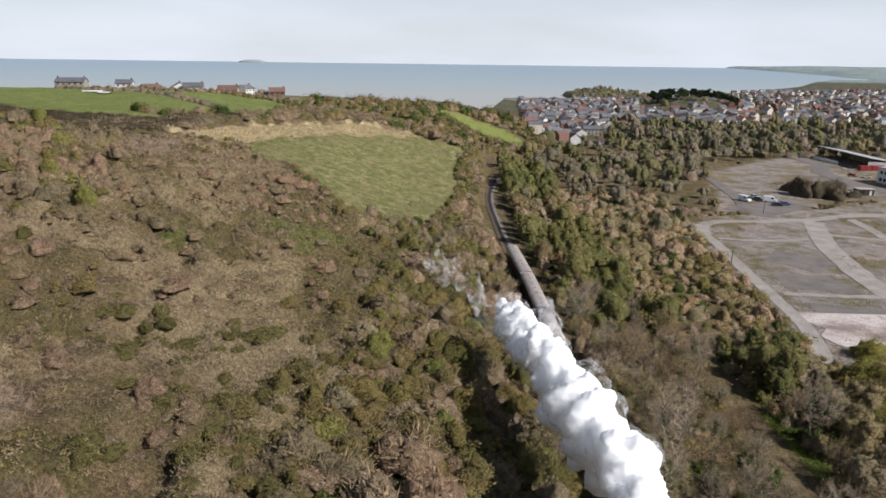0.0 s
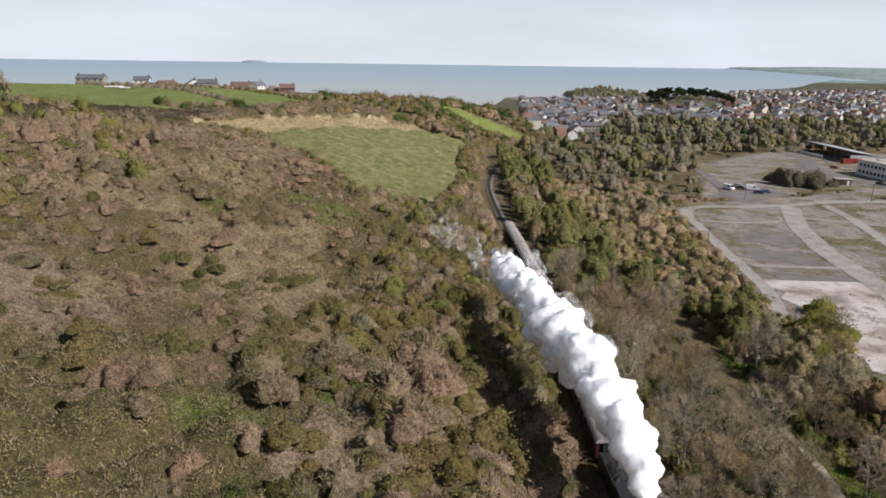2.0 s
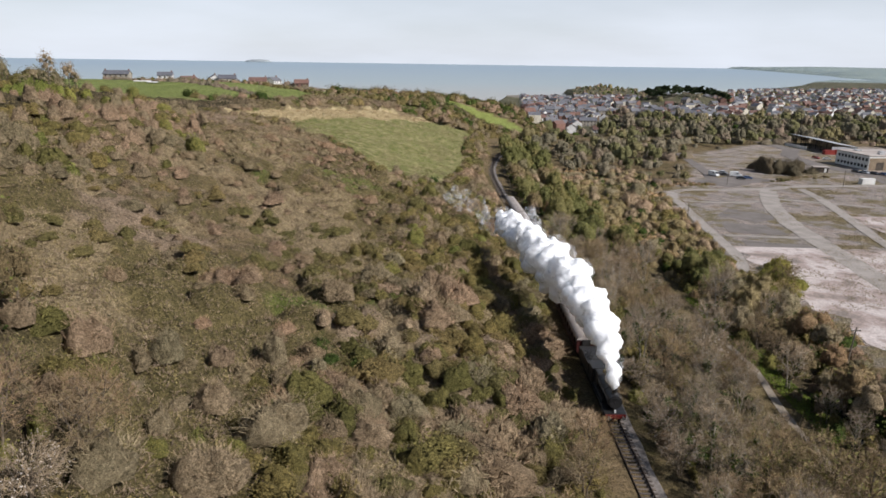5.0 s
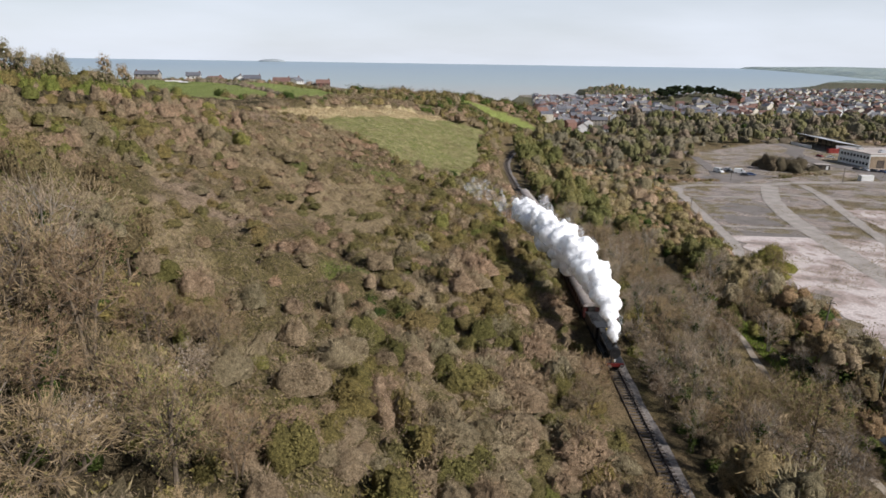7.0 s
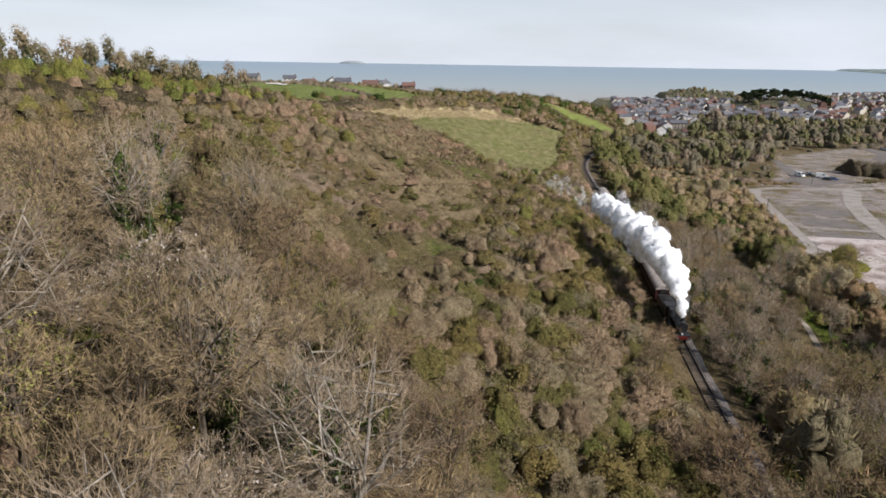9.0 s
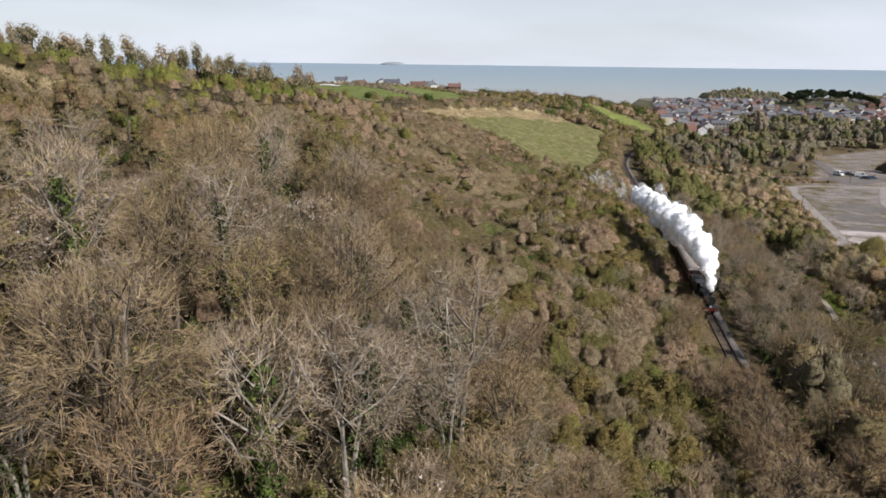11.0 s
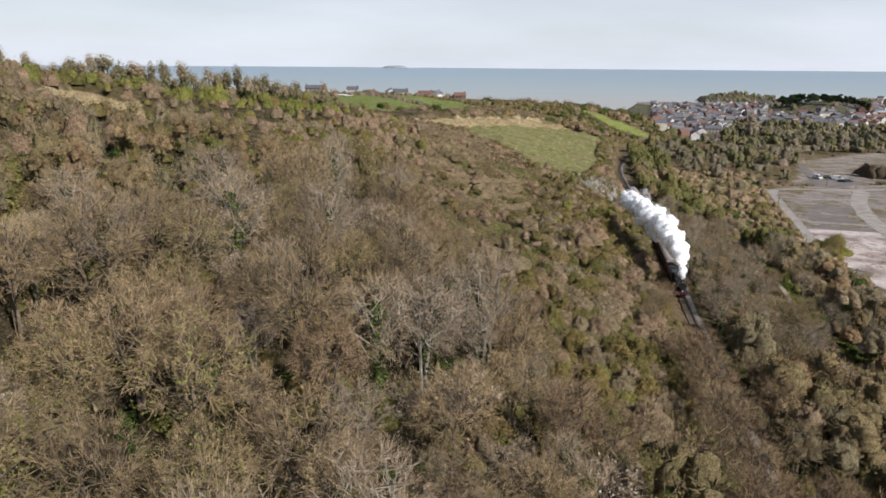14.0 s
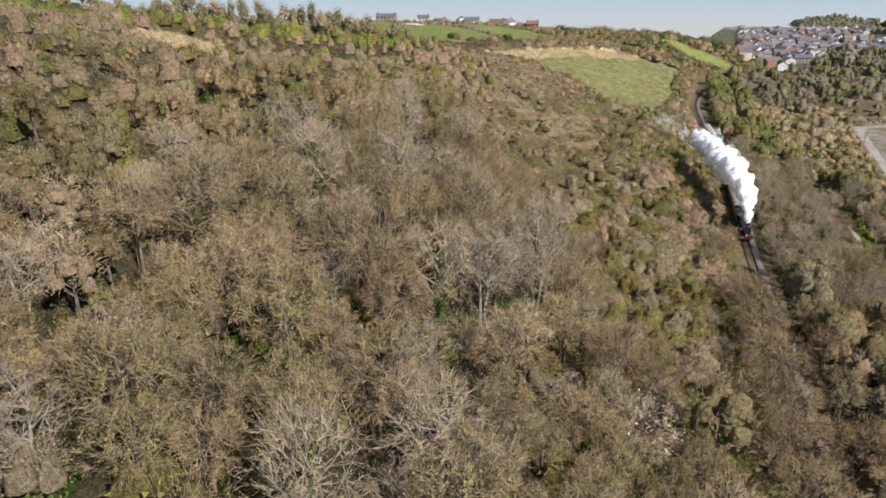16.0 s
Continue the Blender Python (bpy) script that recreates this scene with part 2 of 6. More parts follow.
def wood_share(x, y):
    """Chance of a tree, 0 to 1."""
    d = track_x(np.minimum(y, 262)) - x
    left = smooth(6, 14, d) * (1 - smooth(-4, 4, x - np.interp(y, WOOD_Y, WOOD_X) + 5 * wobble(x, y, 14, 31)))
    clearing = np.exp(-(((x + 116) / 18) ** 2) - (((y - 12) / 18) ** 2))
    left = left * (1 - np.clip(clearing * 1.6, 0, 1))
    right = (d < -4.5) * (x < 42.5) * (1 - smooth(300, 320, y))
    belt = (x > 50.5) * (x < 64) * (y < 112)
    return np.clip(left + right + belt, 0, 1)


def wood(x, y):
    return wood_share(x, y) * open_ground(x, y)


# where one growth is known to rule: x, y, half widths, strength
RULES = {
    101: [(-46, 90, 20, 24, 0.5), (-62, 110, 18, 24, 0.4), (-25, 78, 9, 9, 0.5)],
    111: [(-20, 104, 9, 14, 0.6), (-11, 88, 9, 12, 0.5), (-10, 143, 14, 12, 0.5), (-36, 38, 12, 10, 0.8), (-36, 24, 9, 9, 0.6), (-28, 0, 7, 12, 0.8), (-17, 45, 6, 5, 0.6), (-46, 90, 15, 18, -0.7), (-24, 77, 7, 8, -0.7), (-62, 108, 14, 18, -0.5)],
    121: [(-20.8, 50, 4.5, 4, 0.9), (-5.9, 26, 5, 8, 0.9), (-22, 77, 7, 8, 0.5), (-7, 14, 4, 5, 0.7), (-46, 92, 14, 16, 0.35), (-36, 38, 10, 9, -0.5), (-28, 0, 6, 11, -0.6), (-20, 104, 8, 12, -0.5)],
    131: [(-15.5, 58, 3, 3, 1.1), (-20.5, 38, 4, 2.2, 1.2), (-12, 46, 3, 2, 1.0), (-30, -12, 3, 6, 0.7), (-38, 160, 8, 5, 0.5), (-9, 140, 6, 5, 0.7)],
}


def patch(x, y, seed, coarse=26, fine=9):
    """Noise by which one kind of growth follows another, bent by what is known."""
    n = 0.6 * wobble(x, y, coarse, seed) + 0.4 * wobble(x, y, fine, seed + 1)
    for px, py, rx, ry, s_ in RULES.get(seed, ()):
        n = n + s_ * np.exp(-(((x - px) / rx) ** 2) - (((y - py) / ry) ** 2))
    return n - 0.14 * (seed == 131)


# ---- ground, sea, line ----
def ground_material():
    m, n, l, b = shader("hill_ground")
    big, mid, fine = noise_node(n, l, 0.035, 5), noise_node(n, l, 0.22, 6, 0.65), noise_node(n, l, 2.2, 5, 0.75)
    r1 = ramp(n, [(0.34, (0.052, 0.046, 0.019)), (0.44, (0.125, 0.086, 0.052)), (0.52, (0.080, 0.068, 0.028)), (0.60, (0.175, 0.125, 0.082)), (0.68, (0.095, 0.078, 0.036))])
    r2 = ramp(n, [(0.30, (0.055, 0.052, 0.020)), (0.50, (0.130, 0.098, 0.050)), (0.68, (0.215, 0.165, 0.095))])
    l.new(big.outputs["Fac"], r1.inputs["Fac"])
    l.new(mid.outputs["Fac"], r2.inputs["Fac"])
    col = mixed(n, l, "MIX", 0.5, r1.outputs["Color"], r2.outputs["Color"])

    def zone(name, stops, scale):
        nonlocal col
        a = n.new("ShaderNodeAttribute")
        a.attribute_name = name
        t = noise_node(n, l, scale, 6, 0.7)
        rr = ramp(n, stops)
        l.new(t.outputs["Fac"], rr.inputs["Fac"])
        col = mixed(n, l, "MIX", a.outputs["Fac"], col, rr.outputs["Color"])

    zone("bracken", [(0.36, (0.140, 0.103, 0.070)), (0.6, (0.225, 0.170, 0.120))], 0.5)
    zone("bramble", [(0.3, (0.058, 0.050, 0.020)), (0.6, (0.108, 0.088, 0.040))], 0.5)
    zone("dry", [(0.3, (0.140, 0.106, 0.060)), (0.6, (0.220, 0.172, 0.102))], 0.5)
    zone("fresh", [(0.3, (0.060, 0.072, 0.018)), (0.6, (0.100, 0.112, 0.032))], 0.5)
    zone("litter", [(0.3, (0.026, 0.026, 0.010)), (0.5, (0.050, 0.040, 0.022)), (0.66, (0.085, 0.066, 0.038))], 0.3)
    zone("town", [(0.35, (0.05, 0.055, 0.03)), (0.6, (0.10, 0.09, 0.06)), (0.75, (0.16, 0.15, 0.13))], 0.05)
    # far coast: blue-grey distance haze is put into these ground colours
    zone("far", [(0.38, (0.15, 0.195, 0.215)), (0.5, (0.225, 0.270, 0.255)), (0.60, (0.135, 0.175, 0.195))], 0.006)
    zone("straw", [(0.3, (0.16, 0.14, 0.06)), (0.5, (0.34, 0.28, 0.16)), (0.7, (0.46, 0.39, 0.25))], 0.3)
    zone("field", [(0.38, (0.108, 0.110, 0.040)), (0.5, (0.160, 0.156, 0.064)), (0.60, (0.250, 0.218, 0.115))], 0.35)
    zone("farm", [(0.36, (0.115, 0.140, 0.040)), (0.6, (0.155, 0.180, 0.058))], 0.08)
    zone("knoll", [(0.3, (0.145, 0.172, 0.045)), (0.6, (0.185, 0.212, 0.062))], 0.1)
    zone("lot", [(0.36, (0.130, 0.110, 0.062)), (0.43, (0.185, 0.158, 0.115)), (0.49, (0.205, 0.185, 0.175)), (0.57, (0.285, 0.240, 0.220)), (0.64, (0.19, 0.155, 0.115))], 0.11)
    zone("weedy", [(0.3, (0.100, 0.085, 0.042)), (0.5, (0.185, 0.150, 0.085)), (0.66, (0.125, 0.088, 0.056))], 0.4)
    g = ramp(n, [(0.40, (0.62, 0.62, 0.60)), (0.60, (1.60, 1.56, 1.52))])
    l.new(fine.outputs["Fac"], g.inputs["Fac"])
    col = mixed(n, l, "MULTIPLY", 0.75, col, g.outputs["Color"])
    tuft = noise_node(n, l, 7.0, 5, 0.8)
    gt = ramp(n, [(0.42, (0.55, 0.55, 0.53)), (0.5, (1.05, 1.05, 1.05)), (0.58, (1.6, 1.56, 1.5))])
    l.new(tuft.outputs["Fac"], gt.inputs["Fac"])
    col = mixed(n, l, "MULTIPLY", 0.8, col, gt.outputs["Color"])
    l.new(col, b.inputs["Base Color"])
    b.inputs["Roughness"].default_value = 0.95
    b.inputs["Specular IOR Level"].default_value = 0.15
    bm_ = n.new("ShaderNodeBump")
    bm_.inputs["Strength"].default_value, bm_.inputs["Distance"].default_value = 1.0, 0.5
    l.new(fine.outputs["Fac"], bm_.inputs["Height"])
    l.new(bm_.outputs["Normal"], b.inputs["Normal"])
    return m


gx = spaced([(-3000, -600, 150), (-600, -250, 20), (-250, -150, 5), (-150, -90, 2.2), (-90, 6, 1.1), (6, 34, 1.0), (34, 140, 2.5), (140, 400, 8), (400, 1000, 25), (1000, 3900, 70)])
gy = spaced([(-700, -180, 26), (-180, -110, 6), (-110, 180, 1.2), (180, 330, 2.2), (330, 460, 5), (460, 1200, 15), (1200, 4750, 60)])
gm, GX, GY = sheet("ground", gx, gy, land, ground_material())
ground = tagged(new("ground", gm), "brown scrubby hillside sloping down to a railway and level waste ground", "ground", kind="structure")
soft_x, soft_y = GX + 2.5 * wobble(GX, GY, 5, 11), GY + 2.5 * wobble(GX, GY, 5, 12)
zones = {name: in_poly(soft_x, soft_y, poly).astype(float) for name, poly in (("field", FIELD), ("straw", STRAW), ("farm", FARM), ("knoll", KNOLL), ("lot", LOT))}
zones["straw"] = np.maximum(zones["straw"], in_poly(soft_x, soft_y, CLEARING))
zones["town"] = smooth(400, 470, GY) * smooth(20, 60, GX)
for name, seed, lo in (("bracken", 101, None), ("bramble", 111, -0.05), ("dry", 121, 0.10), ("fresh", 131, 0.44)):
    zones[name] = (1 - smooth(0.05, 0.15, patch(GX, GY, seed)) if lo is None else smooth(lo - 0.04, lo + 0.06, patch(GX, GY, seed))) * smooth(3, 6, track_x(np.minimum(GY, 262)) - GX)
zones["weedy"] = 0.8 * smooth(0.08, 0.22, patch(GX, GY, 201, 11, 4)) * zones["lot"]
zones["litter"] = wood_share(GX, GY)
# the haze-tinted colours set in with distance along y
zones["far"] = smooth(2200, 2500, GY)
for name, values in zones.items():
    at = gm.attributes.new(name, "FLOAT", "POINT")
    at.data.foreach_set("value", values.ravel().astype(np.float32))

wm, wnn, wll, wb = shader("sea_water")
# brownish water inshore; seaward, pale blue haze is put into the base colour
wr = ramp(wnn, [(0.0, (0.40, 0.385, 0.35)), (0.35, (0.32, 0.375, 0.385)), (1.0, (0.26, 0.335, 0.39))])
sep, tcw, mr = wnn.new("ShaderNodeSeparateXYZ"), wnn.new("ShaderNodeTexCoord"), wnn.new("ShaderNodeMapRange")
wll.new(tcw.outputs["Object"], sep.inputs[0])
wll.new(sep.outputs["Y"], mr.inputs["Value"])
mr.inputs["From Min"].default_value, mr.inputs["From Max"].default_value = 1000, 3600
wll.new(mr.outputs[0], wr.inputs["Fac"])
wll.new(wr.outputs["Color"], wb.inputs["Base Color"])
wb.inputs["Roughness"].default_value = 0.35
wb.inputs["Specular IOR Level"].default_value = 0.3
wv = noise_node(wnn, wll, 0.05, 5, 0.6)
wbump = wnn.new("ShaderNodeBump")
wbump.inputs["Strength"].default_value, wbump.inputs["Distance"].default_value = 0.5, 0.6
wll.new(wv.outputs["Fac"], wbump.inputs["Height"])
wll.new(wbump.outputs["Normal"], wb.inputs["Normal"])


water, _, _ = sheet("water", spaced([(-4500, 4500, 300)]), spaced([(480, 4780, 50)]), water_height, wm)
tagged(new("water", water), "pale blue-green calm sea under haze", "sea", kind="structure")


def ribbon(name, path, width, lift, mat, label, category, kind="structure", z=None):
    """A strip that follows a path over the ground."""
    pts = np.array(path, float)
    seg = np.r_[0, np.cumsum(np.hypot(*np.diff(pts, axis=0).T))]
    s = np.arange(0, seg[-1], 2.0)
    c = np.stack([np.interp(s, seg, pts[:, 0]), np.interp(s, seg, pts[:, 1])], -1)
    k = np.ones(5) / 5
    if len(c) > 9:
        c = np.stack([np.convolve(np.pad(c[:, i], 2, "edge"), k, "valid") for i in (0, 1)], -1)
    t = np.gradient(c, axis=0)
    t /= np.linalg.norm(t, axis=1, keepdims=True) + 1e-9
    nrm = np.stack([-t[:, 1], t[:, 0]], -1)
    cols = 5
    ws = np.linspace(-0.5, 0.5, cols)
    edge = 1 + 0.12 * wobble(c[:, 0], c[:, 1], 4, 21)
    P = c[:, None] + nrm[:, None] * (ws[None, :, None] * width * edge[:, None, None])
    zz = (land(P[..., 0], P[..., 1]) if z is None else np.full(P.shape[:2], z)) + lift
    v = np.concatenate([P, zz[..., None]], -1).reshape(-1, 3)
    a = (np.arange(len(c) - 1)[:, None] * cols + np.arange(cols - 1)).ravel()
    me = mesh_of(name, v, np.stack([a, a + cols, a + cols + 1, a + 1], -1), mat, None, False)
    return tagged(new(name, me), label, category, kind=kind)


stone_mat = varied("ballast", [(0.3, (0.11, 0.095, 0.085)), (0.7, (0.27, 0.24, 0.215))], 2.5, 0.95, fine=14, bump=0.05)
line_path = [(float(track_x(y)), y) for y in np.arange(-300, 345, 2.0)]


# ---- helpers for things ----
def empty(name, x, y, z, turn=0.0):
    e = new(name)
    e.matrix_world = pose(x, y, z, 0, 0, turn)
    return e


def part(name, data, material, parent, label="", at=None):
    """One mesh under a thing or a part; data is a bmesh or a finished mesh."""
    if isinstance(data, bmesh.types.BMesh):
        me = bpy.data.meshes.new(name)
        data.to_mesh(me)
        data.free()
        if material:
            me.materials.append(material)
    else:
        me = data
    o = new(name, me)
    o.parent = parent
    if at is not None:
        o.matrix_basis = at
    if label:
        o["label"] = label
    return o


def tris(name, v, mats, index=None, tone=None):
    """A mesh of loose triangles from an array (n, 3, 3)."""
    n = len(v)
    me = bpy.data.meshes.new(name)
    me.vertices.add(n * 3)
    me.vertices.foreach_set("co", np.ascontiguousarray(v, np.float32).ravel())
    me.loops.add(n * 3)
    me.loops.foreach_set("vertex_index", np.arange(n * 3, dtype=np.int32))
    me.polygons.add(n)
    me.polygons.foreach_set("loop_start", np.arange(0, n * 3, 3, dtype=np.int32))
    for m in mats if isinstance(mats, (list, tuple)) else [mats]:
        me.materials.append(m)
    if index is not None:
        me.polygons.foreach_set("material_index", np.asarray(index, np.int32))
    me.update(calc_edges=True)
    if tone is not None:
        me.attributes.new("tone", "FLOAT", "FACE").data.foreach_set("value", np.asarray(tone, np.float32))
    return me


def tube(bm, pts, radii, sides=5):
    """A tapered tube along points, closed at its ends."""
    rings = []
    for i, p in enumerate(pts):
        p = Vector(p)
        a = Vector(pts[max(i - 1, 0)])
        b = Vector(pts[min(i + 1, len(pts) - 1)])
        d = (b - a).normalized()
        side = d.orthogonal().normalized()
        up = d.cross(side)
        rings.append([bm.verts.new(p + (side * math.cos(k * 2 * math.pi / sides) + up * math.sin(k * 2 * math.pi / sides)) * radii[i]) for k in range(sides)])
    for r0, r1 in zip(rings, rings[1:]):
        for k in range(sides):
            bm.faces.new((r0[k], r0[(k + 1) % sides], r1[(k + 1) % sides], r1[k]))
    bm.faces.new(rings[0][::-1])
    bm.faces.new(rings[-1])


def block(bm, x0, y0, z0, x1, y1, z1, bevel=0.0):
    r = bmesh.ops.create_cube(bm, size=1.0)
    for v in r["verts"]:
        v.co = Vector(((x0 + x1) / 2 + v.co.x * (x1 - x0), (y0 + y1) / 2 + v.co.y * (y1 - y0), (z0 + z1) / 2 + v.co.z * (z1 - z0)))
    if bevel:
        edges = list({e for v in r["verts"] for e in v.link_edges})
        bmesh.ops.bevel(bm, geom=edges, offset=bevel, segments=2, affect="EDGES", profile=0.6)
    return bm


def box_of(x0, y0, z0, x1, y1, z1, bevel=0.0):
    return block(bmesh.new(), x0, y0, z0, x1, y1, z1, bevel)


def rod(bm, a, b, r, sides=10, r2=None):
    tube(bm, [a, b], [r, r if r2 is None else r2], sides)
    return bm


# ---- plants: bare spring trees, scrub, brambles ----
def bark(name, dark, light):
    return varied(name, [(0.3, dark), (0.7, light)], 1.2, 0.95, fine=9, tint=0.15)


TWIG = {}


def twig_mat(name, dark, light, tint=0.22):
    TWIG[name] = (dark, light)
    return varied(name, [(0.32, dark), (0.68, light)], 0.6, 0.95, fine=3.0, tint=tint, island=0.16, spec=0.1, tone=True)


bark_grey = bark("grey_bark", (0.15, 0.130, 0.105), (0.38, 0.340, 0.28))
bark_brown = bark("brown_bark", (0.070, 0.054, 0.038), (0.19, 0.150, 0.108))
twig_brown = twig_mat("brown_twigs", (0.200, 0.145, 0.083), (0.378, 0.286, 0.168))
twig_grey = twig_mat("grey_twigs", (0.212, 0.163, 0.110), (0.395, 0.312, 0.218))
twig_red = twig_mat("russet_twigs", (0.175, 0.118, 0.070), (0.320, 0.226, 0.138))
bud_olive = twig_mat("olive_buds", (0.108, 0.094, 0.036), (0.205, 0.172, 0.068))
bud_green = twig_mat("fresh_buds", (0.118, 0.116, 0.036), (0.228, 0.218, 0.074))
larch_green = twig_mat("larch_buds", (0.130, 0.138, 0.036), (0.250, 0.258, 0.075))
bud_yellow = twig_mat("willow_catkins", (0.158, 0.138, 0.038), (0.290, 0.252, 0.078))
far_twig = twig_mat("distant_twigs", (0.142, 0.116, 0.092), (0.270, 0.222, 0.172))
far_olive = twig_mat("distant_olive_twigs", (0.122, 0.110, 0.058), (0.230, 0.205, 0.110))
bank_green = twig_mat("bank_buds", (0.112, 0.104, 0.044), (0.215, 0.196, 0.086))
dark_willow = twig_mat("dark_willow_twigs", (0.075, 0.058, 0.042), (0.150, 0.118, 0.085))
blossom = twig_mat("blackthorn_blossom", (0.25, 0.22, 0.19), (0.50, 0.46, 0.42))
ivy = twig_mat("ivy_leaves", (0.026, 0.042, 0.012), (0.085, 0.115, 0.030))
pine_leaf = twig_mat("pine_needles", (0.024, 0.036, 0.018), (0.066, 0.086, 0.042))
dry_grass = twig_mat("dry_grass", (0.24, 0.185, 0.105), (0.46, 0.375, 0.235))
bracken = twig_mat("dead_bracken", (0.175, 0.125, 0.082), (0.320, 0.240, 0.164))
bramble = twig_mat("bramble_leaves", (0.098, 0.082, 0.034), (0.205, 0.168, 0.078))
fresh_grass = twig_mat("fresh_grass", (0.080, 0.120, 0.018), (0.190, 0.230, 0.050))
thatch = twig_mat("thatch_stems", (0.185, 0.140, 0.092), (0.355, 0.280, 0.195))
dead_stems = twig_mat("dead_stems", (0.158, 0.118, 0.080), (0.320, 0.242, 0.168))


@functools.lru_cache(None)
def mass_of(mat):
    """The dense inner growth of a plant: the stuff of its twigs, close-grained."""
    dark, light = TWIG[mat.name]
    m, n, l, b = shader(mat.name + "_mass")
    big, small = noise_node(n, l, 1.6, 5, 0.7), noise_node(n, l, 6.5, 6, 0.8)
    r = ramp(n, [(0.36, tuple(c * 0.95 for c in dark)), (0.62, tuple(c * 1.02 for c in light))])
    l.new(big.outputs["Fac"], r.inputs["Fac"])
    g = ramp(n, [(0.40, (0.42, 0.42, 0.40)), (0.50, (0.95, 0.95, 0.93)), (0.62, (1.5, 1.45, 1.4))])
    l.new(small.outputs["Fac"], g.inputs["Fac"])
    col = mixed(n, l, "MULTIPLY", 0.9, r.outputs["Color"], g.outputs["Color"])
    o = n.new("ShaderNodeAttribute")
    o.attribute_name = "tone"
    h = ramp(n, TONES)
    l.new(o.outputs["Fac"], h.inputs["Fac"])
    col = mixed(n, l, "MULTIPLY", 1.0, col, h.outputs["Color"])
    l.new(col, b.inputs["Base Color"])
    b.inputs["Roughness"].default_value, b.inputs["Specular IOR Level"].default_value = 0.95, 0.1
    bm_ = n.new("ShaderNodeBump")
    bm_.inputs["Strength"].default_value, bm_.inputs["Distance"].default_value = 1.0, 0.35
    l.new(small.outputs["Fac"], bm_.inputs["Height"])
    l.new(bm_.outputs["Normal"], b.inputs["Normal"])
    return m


def unit(v):
    return v / (np.linalg.norm(v, axis=-1, keepdims=True) + 1e-9)


def spikes(rng, base, way, length, width, facing=None, loose=0.5):
    """Thin triangles from base points along ways; facing: the way their flat sides look, about."""
    side = unit(np.cross(way, rng.normal(size=base.shape) * (1 if facing is None else loose) + (0 if facing is None else facing)))
    w = side * np.asarray(width).reshape(-1, 1) * 0.5
    tip = base + way * np.asarray(length).reshape(-1, 1)
    return np.stack([base - w, base + w, tip], 1)


def leaves(rng, centre, size, facing=None, loose=0.5):
    """Small leaf triangles; facing: the way they look, about."""
    n = unit(rng.normal(size=centre.shape) * (1 if facing is None else loose) + (0 if facing is None else facing))
    a = unit(np.cross(n, rng.normal(size=centre.shape)))
    b = np.cross(n, a)
    s = np.asarray(size).reshape(-1, 1)
    return np.stack([centre - a * s * 0.5 - b * s * 0.4, centre + a * s * 0.5 - b * s * 0.35, centre + b * s * 0.6], 1)


